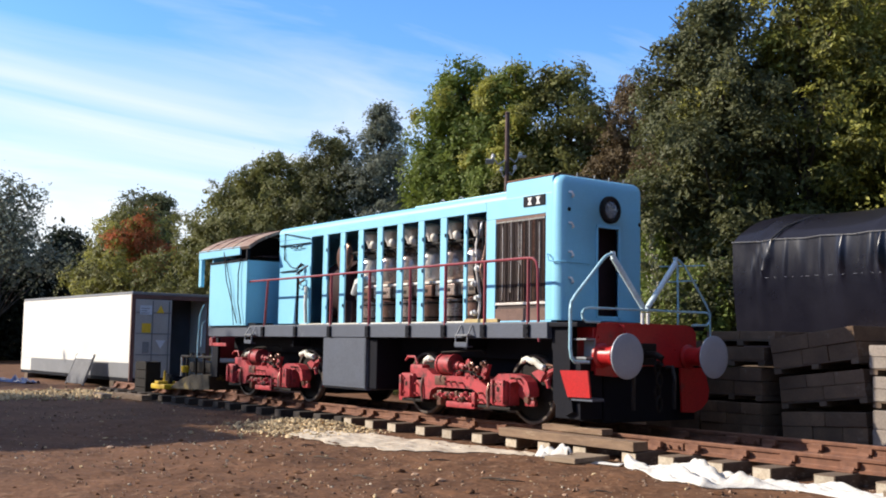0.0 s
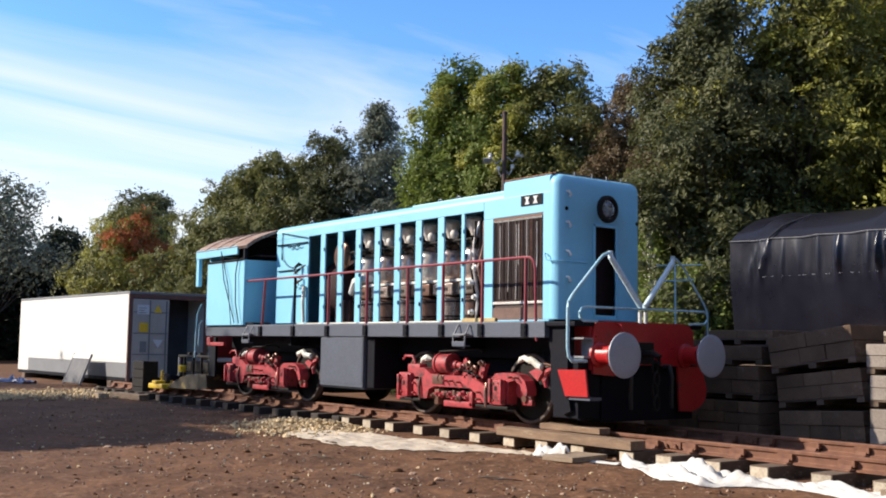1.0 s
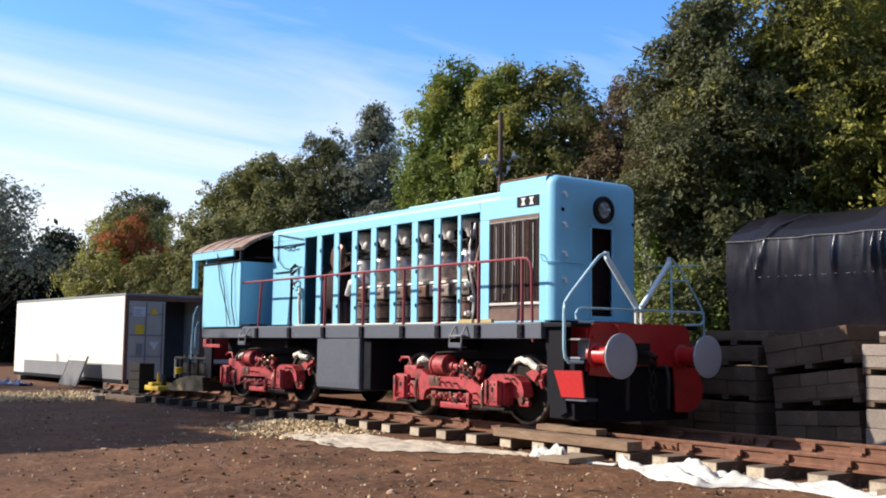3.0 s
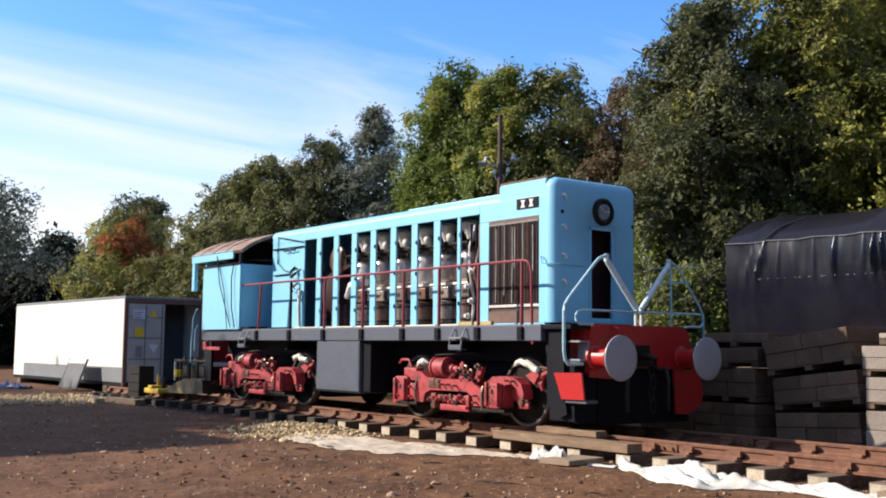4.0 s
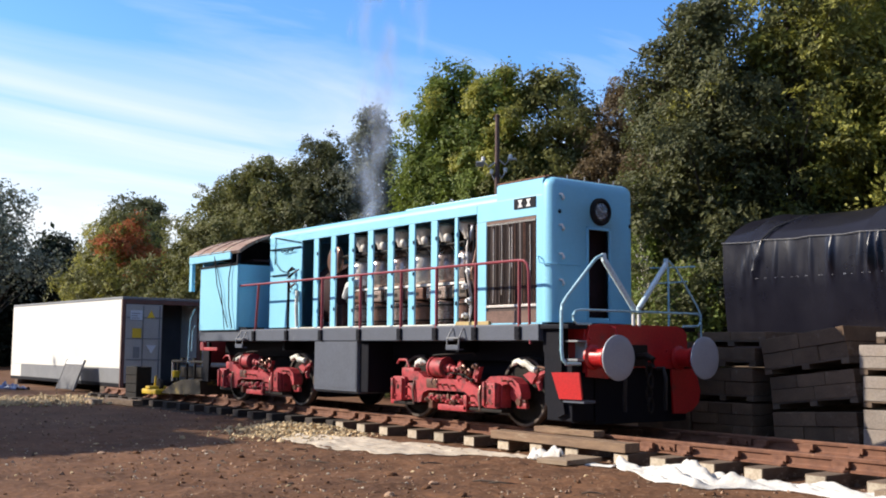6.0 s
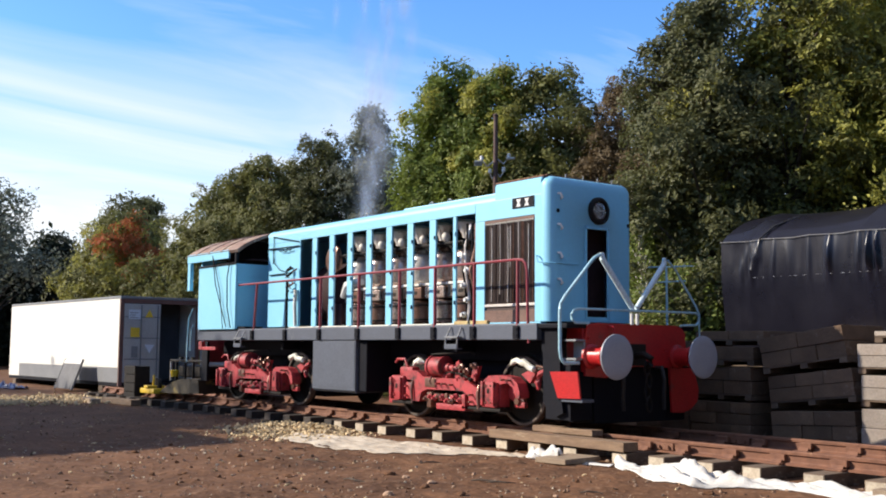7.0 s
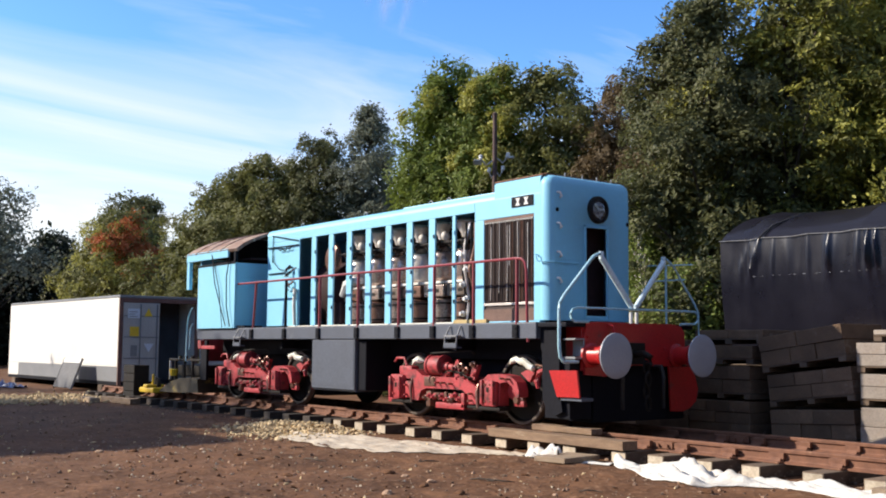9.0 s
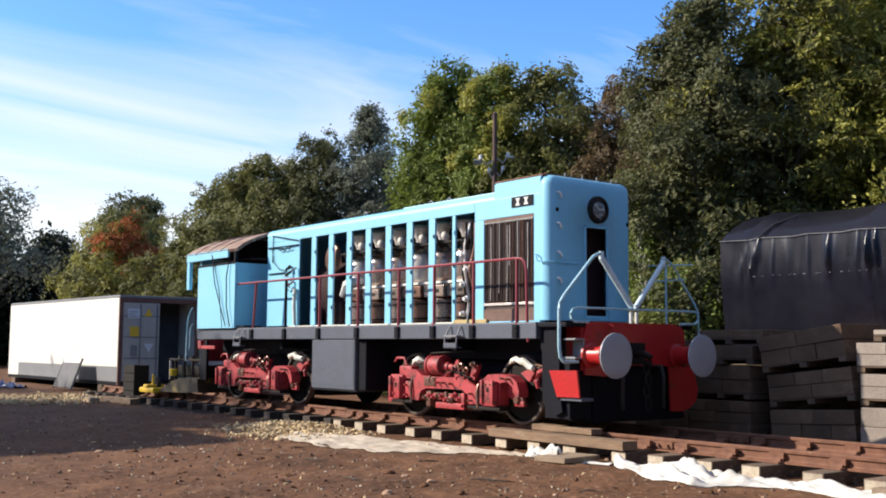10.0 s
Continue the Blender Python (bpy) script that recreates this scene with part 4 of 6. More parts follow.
    P("brake_lever", prism(bm_(), [(x0 + 3.50, .60), (x0 + 3.66, .66), (x0 + 3.72, .84), (x0 + 3.84, .84), (x0 + 3.80, .74), (x0 + 3.76, .62)], "y", -1.12, -1.05), smooth=False)
    for x, z in ((3.30, .78), (3.45, .82), (3.58, .76), (3.75, .85)):
        P("pin", turned(bm_(), (x0 + x, -1.10, z), (0, -1, 0), [(0, .05), (.04, .05), (.05, .03), (.09, .025)], 10), COPPER if x > 3.4 else RED)
    P("pipe", tube(bm_(), [(x0 + 1.72, -1.12, .86), (x0 + 1.78, -1.12, .92), (x0 + 1.98, -1.12, .92), (x0 + 2.05, -1.12, .80)], .022))
    P("pipe", tube(bm_(), [(x0 + 2.5, -1.05, .66), (x0 + 2.6, -1.05, 1.0), (x0 + 3.5, -1.0, 1.05), (x0 + 3.6, -.98, 1.0)], .014), GREASE)
    P("sand_pipe", tube(bm_(), [(x0 + 4.80, -.95, .78), (x0 + 4.95, -.95, .86), (x0 + 5.08, -.95, .84), (x0 + 5.10, -.92, .7)], .02), COPPER)
    P("brake_block", prism(bm_(), [(x0 + 4.98, .30), (x0 + 5.06, .34), (x0 + 5.10, .62), (x0 + 5.02, .60)], "y", -.84, -.70), RED, False)
    P("brake_block", prism(bm_(), [(x0 + 1.30, .30), (x0 + 1.38, .32), (x0 + 1.40, .60), (x0 + 1.32, .60)], "y", -.84, -.70), RED, False)
    P("axlebox", turned(bm_(), (x0 + 4.495, -.93, .48), (0, -1, 0), [(0, .13), (.08, .12), (.10, .07)], 8), RED)
    P("axlebox", turned(bm_(), (x0 + 1.905, -.93, .48), (0, -1, 0), [(0, .13), (.08, .12), (.10, .07)], 8), COPPER)
    # ribs, bolts and slots of the castings
    for x, w in ((1.74, .05), (1.99, .05), (4.06, .045), (4.30, .045)):
        P("rib", B(x0 + x, x0 + x + w, f0 - .105, f0 - .055, .29, .63, .012))
    for x, z in ((1.83, .36), (1.95, .36), (1.83, .58), (1.95, .58), (2.15, .35), (2.15, .50), (4.14, .33), (4.25, .33), (4.14, .57), (4.25, .57), (2.95, .56), (3.10, .56), (3.28, .55), (3.76, .32), (3.76, .42), (4.48, .66), (4.60, .655)):
        P("bolt", cyl(bm_(), (x0 + x, f0 - .085, z), (x0 + x, f0 - .002, z), .016, n=6), COPPER if x > 3 else RED, False)
    for x, z, h in ((2.045, .30, .30), (2.235, .29, .27), (3.87, .28, .30), (3.955, .28, .34)):
        P("gap_plate", B(x0 + x, x0 + x + .035, f0 + .03, f1, z, z + h), GREASE, False)
    P("spring_hanger", tube(bm_(), [(x0 + 3.89, f0 + .02, .56), (x0 + 3.90, f0 - .03, .45), (x0 + 3.93, f0 - .03, .22)], .022), COPPER)
    P("spring_hanger", tube(bm_(), [(x0 + 2.25, f0 + .0, .60), (x0 + 2.26, f0 - .04, .45), (x0 + 2.28, f0 - .03, .24)], .018), COPPER)
    for k in range(6):
        P("equaliser_link", B(x0 + 2.70 + .13 * k, x0 + 2.76 + .13 * k, f0 - .01, f0 + .03, .30 + .03 * (k % 2), .42 - .025 * (k % 3), .01), (COPPER, RED, RED)[k % 3])
    P("lug", B(x0 + 2.98, x0 + 3.10, f0 + .02, f1 - .02, .645, .72, .015))
    P("lug", B(x0 + 3.42, x0 + 3.54, f0 + .02, f1 - .02, .63, .70, .015))
    P("oil_pipe", tube(bm_(), [(x0 + 3.0, -1.13, .70), (x0 + 3.2, -1.15, .74), (x0 + 3.45, -1.14, .72), (x0 + 3.62, -1.14, .66)], .012), GREASE)
    rr = random.Random(int(41 + x0))
    for pts in ([(4.46, .86), (4.51, .90), (4.58, .925), (4.66, .93), (4.73, .90), (4.79, .89), (4.86, .86), (4.94, .84), (4.97, .81)], [(2.10, .80), (2.15, .85), (2.22, .88), (2.30, .895), (2.38, .87)]):
        rad = [.012] + [rr.uniform(.034, .058) for _ in pts[2:]] + [.012]
        P("packing_rag", tube(bm_(), [(x0 + x, -1.03 + rr.uniform(-.02, .02), z + rr.uniform(-.022, .022)) for x, z in pts], rad, 9), CREAM, label="cream cloth packing over the wheel")
    # inner arch and motor nose seen beside the outer wheel
    P("inner_arch", prism(bm_(), [(x0 + x, z) for x, z in ((4.62, .74), (4.78, .80), (4.92, .76), (4.86, .70), (4.80, .62), (4.74, .66))], "y", -.97, -.90), RED, False)
    P("brake_hanger", tube(bm_(), [(x0 + 5.12, -.98, .80), (x0 + 5.02, -.98, .76), (x0 + 4.97, -.98, .64), (x0 + 5.00, -.98, .54)], [.03, .045, .05, .03], 8), RED)
    P("journal_cover", turned(bm_(), (x0 + 4.60, -.94, .36), (0, -1, 0), [(0, .10), (.05, .095), (.07, .06), (.11, .05)], 10), COPPER)
    P("journal_lug", B(x0 + 4.52, x0 + 4.74, -1.02, -.95, .27, .35, .02), RED)
    P("frame_tie", B(x0 + 3.60, x0 + 4.02, f0 + .03, f1 - .02, .20, .245, .01), GREASE)
    for k in range(7):
        P("rigging_pin", turned(bm_(), (x0 + 3.18 + .10 * k, -1.13, .70 + .07 * math.sin(k * 2.1)), (0, -1, 0), [(0, .035), (.02, .035), (.035, .02), (.05, .015)], 8), (RED, GREASE)[k % 2])
    P("drain_cock", tube(bm_(), [(x0 + 2.8, -1.20, .66), (x0 + 2.8, -1.24, .60), (x0 + 2.82, -1.23, .54)], .014), COPPER)
    P("guard_iron", B(x0 + 1.42, x0 + 1.72, -1.05, -.9, .20, .42, .03))
    # added black block: fills the gaps behind the wheels with shade
    P("transom_gear", B(x0 + 1.38, x0 + 5.0, -.56, .60, .17, .93, .03), NAVY, label="black filler block for the shade between the wheels")
    P("far_side_frame", B(x0 + 1.7, x0 + 4.8, .98, 1.12, .28, .68, .03))
    P("cross_member", B(x0 + 2.9, x0 + 3.5, -.95, .95, .45, .62, .03), GREASE)


def build_locomotive():
    loco = thing("locomotive", "sky-blue diesel locomotive on red bogies, side doors removed", "locomotive", 0, 0, 0.29)
    hood(loco)
    engine(loco)
    cab(loco)
    underframe(loco)
    handrails(loco)
    buffer_end(loco)
    bogie(loco, 0.0)
    bogie(loco, -6.4)
    return loco


build_locomotive()


# ---- ground ----
def ground_height(x, y):
    near = math.exp(-((x - 4) / 14) ** 2 - ((y + 4) / 8) ** 2)
    h = 0.035 * noise.noise(Vector((x * .35, y * .35, 0))) + near * (0.030 * noise.noise(Vector((x * 1.6, y * 1.6, 5))) + .024 * noise.noise(Vector((x * 4, y * 5, 9))) + .014 * noise.noise(Vector((x * 10, y * 11, 2))))
    if -1.9 < y < 1.9:
        h = min(h, 0.0) - 0.01
    far = max(0.0, math.hypot(x - 4, y + 4) - 14)
    return h + min(0.12, far * 0.008)


def make_ground():
    def axis(lo, hi, fine, f0, f1, steps):
        a = list(np.arange(f0, f1 + 1e-6, fine))
        left = [f0 - (f0 - lo) * (i / steps) ** 3 for i in range(1, steps + 1)][::-1]
        right = [f1 + (hi - f1) * (i / steps) ** 3 for i in range(1, steps + 1)]
        return left + a + right
    xs = axis(-900, 900, 0.055, -2, 12.5, 50)
    ys = axis(-900, 900, 0.055, -8.5, -1.2, 50)
    verts = [(x, y, ground_height(x, y)) for y in ys for x in xs]
    nx = len(xs)
    faces = [(j * nx + i, j * nx + i + 1, (j + 1) * nx + i + 1, (j + 1) * nx + i) for j in range(len(ys) - 1) for i in range(nx - 1)]
    g = raw("ground", verts, faces, SOIL, smooth=True)
    tagged(g, "trodden brown earth yard with scattered grit", "ground", kind="structure")


make_ground()


def scatter(name, label, count, place, size, material, seed):
    """Angular stones lying on the ground, one object of many islands."""
    rnd = random.Random(seed)
    base = [(1, 0, 0), (-1, 0, 0), (0, 1, 0), (0, -1, 0), (0, 0, .8), (0, 0, -.6), (.6, .6, .5), (-.6, .5, .5), (-.5, -.6, .4), (.6, -.55, .45)]
    bm = bmesh.new()
    for b in base:
        bm.verts.new(b)
    bmesh.ops.convex_hull(bm, input=bm.verts[:])
    bm.verts.index_update()
    tri = [tuple(v.index for v in f.verts) for f in bm.faces]
    bm.free()
    verts, faces = [], []
    for _ in range(count):
        x, y, lift = place(rnd)
        s = size(rnd)
        q = Euler((rnd.random() * 6, rnd.random() * 6, rnd.random() * 6)).to_matrix()
        sc = Vector((s * rnd.uniform(.7, 1.4), s * rnd.uniform(.6, 1.1), s * rnd.uniform(.5, .9)))
        o = len(verts)
        z = ground_height(x, y) + lift + s * .25
        for b in base:
            v = q @ Vector((b[0] * sc.x, b[1] * sc.y, b[2] * sc.z))
            verts.append((x + v.x, y + v.y, z + v.z * .8))
        faces += [tuple(i + o for i in t) for t in tri]
    ob = raw(name, verts, faces, material)
    tagged(ob, label, "stones", kind="stuff")


def pile_place(r):
    x = r.gauss(0.3, .75)
    y = -2.1 - .35 * (x - .3) + r.gauss(0, .55)
    return x, min(y, -1.36), max(0, .13 - .07 * abs(x - .2) - .09 * abs(y + 2.0)) * r.random()


scatter("ballast_heap", "spilt heap of cream limestone ballast beside the track", 2600, pile_place, lambda r: .02 + .035 * r.random() ** 2, STONE, 1)
scatter("ballast_strip", "strip of cream ballast lying across the yard", 4200,
        lambda r: (-11.3 + r.gauss(0, .95), r.uniform(-9, -.3), .02 * r.random()), lambda r: .03 + .05 * r.random() ** 2, STONE, 2)
scatter("track_ballast", "dirty ballast stones between the sleepers", 2500,
        lambda r: (r.uniform(-13, 12), r.uniform(-1.25, 1.5), -.01), lambda r: .02 + .03 * r.random(), GRIT, 3)


def grit_place(r):
    y = -1.5 - 6.5 * r.random()
    return r.uniform(-8, 12.5), y, -.004


scatter("grit", "pebbles and clods scattered over the yard", 6000, grit_place, lambda r: .005 + .028 * r.random() ** 6 + .006 * r.random(), GRIT, 5)
scatter("pale_pebbles", "pale pebbles scattered over the yard", 500, grit_place, lambda r: .008 + .028 * r.random() ** 3, STONE, 6)


scatter("wood_chips", "pale splinters and chips lying on the soil", 420,
        lambda r: (r.uniform(1, 12), r.uniform(-7.5, -3.2), -.004), lambda r: .008 + .022 * r.random() ** 2, END_GRAIN, 9)
scatter("dark_clods", "dark crumbs of earth lying on the soil", 600,
        lambda r: (r.gauss(7.5, 3.0), r.gauss(-6.0, 1.1), -.006), lambda r: .010 + .028 * r.random() ** 3, SOIL, 10)


# ---- railway track ----
RAIL = [(-.070, 0), (.070, 0), (.070, .012), (.018, .03), (.010, .045), (.010, .105), (.033, .118), (.035, .148), (.028, .158),
        (-.028, .158), (-.035, .148), (-.033, .118), (-.010, .105), (-.010, .045), (-.018, .03), (-.070, .012)]


def build_track():
    for y in (-.7525, .7525):
        t = thing("rail", "rusty brown bullhead rail with worn head", "rail", 0, y, 0.132, group="rails of the track")
        part("rail_bar", prism(bm_(), RAIL, "x", -12.5, 13.5), RUST, t)
        for x in (6.95,):
            for s in (-1, 1):
                part("fishplate", B(x - .28, x + .28, s * .042 - .012, s * .042 + .012, .03, .115, .006), RUST, t)
            for k in range(4):
                part("bolt", cyl(bm_(), (x - .21 + .14 * k, -.085, .07), (x - .21 + .14 * k, .085, .07), .02, n=6), RUST, t)
    # sleepers with a chair at each rail
    ends = [-12.35 + .72 * i for i in range(18)] + [.255, .905, 1.655, 2.365, 3.075, 3.845, 4.575, 5.27, 5.98, 6.83, 7.42, 8.065, 8.735, 9.485, 10.215, 10.95, 11.7, 12.5]
    rnd = random.Random(12)
    first = thing("sleeper", "dark weathered timber sleeper with rusty chairs", "sleeper", group="sleepers of the track")
    bm = box(bm_(), -.125, .125, -1.30, 1.30, 0, .142, .010)
    part("timber", bm, SHADED_TIMBER, first)
    for s in (-1, 1):
        part("end_grain", B(-.112, .112, s * 1.3015 - .0025, s * 1.3015 + .0025, .012, .130, .002), SHADED_TIMBER, first)
    for y in (-.7525, .7525):
        bm = box(bm_(), -.10, .10, y - .19, y + .19, .142, .165, .008)
        bm2 = prism(bm, [(y - .13, .16), (y - .05, .26), (y - .042, .26), (y - .042, .17), (y + .042, .17), (y + .042, .26), (y + .06, .26), (y + .15, .16)], "x", -.07, .07)
        c = part("chair", bm2, RUST, first)
        part("key", B(-.10, .10, y - .095, y - .036, .185, .255, .006), RUST, c)
    first.matrix_basis = pose(ends[0], 0, -.006)
    lit_sleeper = copy_thing(first, pose(ends[18], 0, -.006))
    for o in lit_sleeper.children_recursive:
        if o.name.startswith(("timber", "end_grain")):
            o.data = o.data.copy()
            o.data.materials[0] = TIMBER if o.name.startswith("timber") else END_GRAIN
    # sleepers of the far track keep the timber darkened for shade
    tagged(first, "timber sleeper darkened in colour for shade, with rusty chairs")
    for x in ends[1:18] + ends[19:]:
        copy_thing(first if x < .2 else lit_sleeper, pose(x + rnd.uniform(-.02, .02), rnd.uniform(-.04, .04), -.006, 0, 0, rnd.uniform(-1, 1)))


build_track()


def shade_bed():
    """Low bed under the far track, its dark colour standing for shade."""
    verts, faces = [], []
    nx, ny = 110, 26
    for i in range(nx + 1):
        x = -13 + 13.4 * i / nx
        for j in range(ny + 1):
            s = -1 + 2 * j / ny
            w = 1.75 + .35 * noise.noise(Vector((x * .9, 2, 0))) + .12 * noise.noise(Vector((x * 4, 7, 0)))
            end = min(1, (0.4 - x) / .8) if x > -.4 else 1
            z = ground_height(x, s * w) + .022 * (1 - abs(s) ** 6) * end - .012 + .02 * noise.noise(Vector((x * 5, s * 8, 3))) * (1 - abs(s) ** 4) * end
            verts.append((x, s * w, z))
    m = ny + 1
    for i in range(nx):
        for j in range(ny):
            faces.append((i * m + j, (i + 1) * m + j, (i + 1) * m + j + 1, i * m + j + 1))
    tagged(raw("track_bed", verts, faces, BED_SHADE, smooth=True), "dark bed under the track with shade in its colour", "track bed", kind="structure")


shade_bed()


def plank(name, label, x0, x1, y0, y1, z0, z1, material, rz=0.0, group=""):
    cx, cy = (x0 + x1) / 2, (y0 + y1) / 2
    ob = part(name, box(bm_(), (x0 - x1) / 2, (x1 - x0) / 2, (y0 - y1) / 2, (y1 - y0) / 2, 0, z1 - z0, .008), material)
    ob.matrix_basis = pose(cx, cy, z0, 0, 0, rz)
    return tagged(ob, label, "timber", group)


# timbers packed against the near rail
plank("timber_baulk", "long weathered timber baulk resting on sleeper ends", 4.35, 6.95, -1.36, -1.10, .148, .262, BAULK, -1.0)
plank("timber_baulk", "short timber block against the rail", 4.95, 6.10, -1.06, -.86, .266, .345, BAULK)
plank("timber_offcut", "sawn plank offcut lying on the ground", 6.15, 6.62, -2.12, -1.42, .012, .075, PALE_TIMBER, 8)
plank("timber_offcut", "pale sawn timber end beside the sheet", 10.35, 11.2, -1.62, -1.42, .015, .10, PALE_TIMBER, 3)
plank("timber_baulk", "sawn timber by the track end", -9.9, -8.2, -1.75, -1.5, .0, .13, TIMBER, 3)
plank("timber_baulk", "sawn timber by the track end", -10.3, -9.2, -2.2, -2.0, .0, .12, PALE_TIMBER, -6)


# ---- fabric sheets lying along the track ----
def sheet(name, label, path, seed, nx=90, ny=26, fold=0.05, material=None):
    """Crumpled ground sheet: path of (x, y centre, half width); thin solid cloth with folds."""
    rnd = random.Random(seed)
    off = rnd.random() * 50
    verts, faces = [], []
    px = [p[0] for p in path]; py = [p[1] for p in path]; pw = [p[2] for p in path]
    for i in range(nx + 1):
        x = px[0] + (px[-1] - px[0]) * i / nx
        yc, w = np.interp(x, px, py), np.interp(x, px, pw)
        w *= 1 + .25 * noise.noise(Vector((x * 2.1, off, 0)))
        for j in range(ny + 1):
            s = -1 + 2 * j / ny
            y = yc + s * w + .03 * noise.noise(Vector((x * 3, s * 2, off)))
            n1 = abs(noise.noise(Vector((x * 1.8 + y * 2.2, y * 4.5, off)))) * 2
            n2 = abs(noise.noise(Vector((x * 6, y * 9, off + 7))))
            edge = 1 - abs(s) ** 4
            z = ground_height(x, y) + .012 + fold * edge * (n1 + .6 * n2) * (.4 + .9 * max(0, noise.noise(Vector((x * .9, 3, off))) + .35))
            verts.append((x, y, z))
    m = ny + 1
    for i in range(nx):
        for j in range(ny):
            faces.append((i * m + j, (i + 1) * m + j, (i + 1) * m + j + 1, i * m + j + 1))
    ob = raw(name, verts, faces, material or SHEET, smooth=True)
    s = ob.modifiers.new("thickness", "SOLIDIFY"); s.thickness = .004
    return tagged(ob, label, "sheet")


sheet("ground_sheet", "dirty white fabric sheet lying crumpled beside the rails", [(6.95, -1.50, .06), (7.4, -1.64, .30), (8.3, -1.85, .50), (8.8, -1.88, .55), (9.2, -1.62, .40), (9.8, -1.58, .30), (11.6, -1.60, .32)], 1, nx=150, ny=44, fold=.18)
sheet("ground_sheet", "dirty white fabric sheet lying flat under the sleeper ends", [(.9, -2.6, .1), (1.4, -2.6, .5), (2.4, -2.55, .75), (3.6, -2.42, .88), (4.2, -2.2, .72), (4.8, -1.74, .30), (5.5, -1.68, .24)], 2, nx=120, ny=40, fold=.022, material=SHEET_DIRTY)
sheet("crumpled_sheet", "crumpled bundle of white fabric", [(5.5, -1.62, .05), (5.68, -1.66, .20), (5.95, -1.70, .26), (6.28, -1.78, .08)], 5, nx=60, ny=40, fold=.23)
sheet("ground_sheet", "strip of white fabric at the sleeper ends", [(6.05, -1.62, .03), (6.5, -1.66, .10), (7.0, -1.62, .05)], 8, nx=30, ny=10, fold=.05)
sheet("blue_sheet", "crumpled blue plastic sheet on the ground", [(-21.5, -2.4, .2), (-19.5, -1.9, .6), (-17.6, -1.5, .2)], 6, nx=60, ny=30, fold=.15, material=TARP_BLUE)


# ---- sticks and clods on the yard ----
def build_debris():
    rnd = random.Random(31)
    for x, y, l, a in ((4.5, -4.25, .42, 10), (7.3, -3.85, .34, 25), (7.5, -3.8, .3, 40), (2.9, -4.9, .3, -15), (5.6, -3.3, .25, 60), (6.4, -4.9, .35, 5), (3.3, -3.8, .2, 80), (8.6, -3.6, .22, 35)):
        pts = [(-l / 2, 0, .012), (-l / 5, .02 * rnd.uniform(-1, 1), .028), (l / 5, .03 * rnd.uniform(-1, 1), .022), (l / 2, .02, .012)]
        t = part("twig", tube(bm_(), pts, [.006, .010, .009, .004], 6), BARK)
        t.matrix_basis = pose(x, y, ground_height(x, y), 0, 0, a)
        tagged(t, "dark dry twig lying on the soil", "twig", "twigs on the yard")
    for k in range(26):
        x, y = rnd.uniform(1.5, 9.5), rnd.uniform(-6.2, -2.7)
        s = rnd.uniform(.025, .06)
        bm = bmesh.new()
        bmesh.ops.create_icosphere(bm, subdivisions=2, radius=s)
        o = rnd.random() * 40
        for v in bm.verts:
            v.co *= 1 + .45 * noise.noise(v.co * (1.6 / s) * .6 + Vector((o, 0, 0)))
            v.co.z *= .5
        c = part("soil_clod", bm, SOIL if k % 4 else GRIT)
        c.matrix_basis = pose(x, y, ground_height(x, y) + s * .15, 0, 0, rnd.random() * 360)
        tagged(c, "brown clod of earth on the yard" if k % 4 else "pale brown pebble on the yard", "clod", "clods on the yard")


build_debris()


def paper_scrap():
    bm = prism(bm_(), [(-.16, -.10), (.13, -.12), (.17, .06), (-.02, .11), (-.14, .07)], "z", 0, .006)
    for v in bm.verts:
        v.co.z += .03 * abs(v.co.x)
    p = part("paper_scrap", bm, SHEET)
    p.matrix_basis = pose(5.35, -.42, .015, 0, 0, 20)
    tagged(p, "pale scrap of paper lying between the rails", "paper")


paper_scrap()


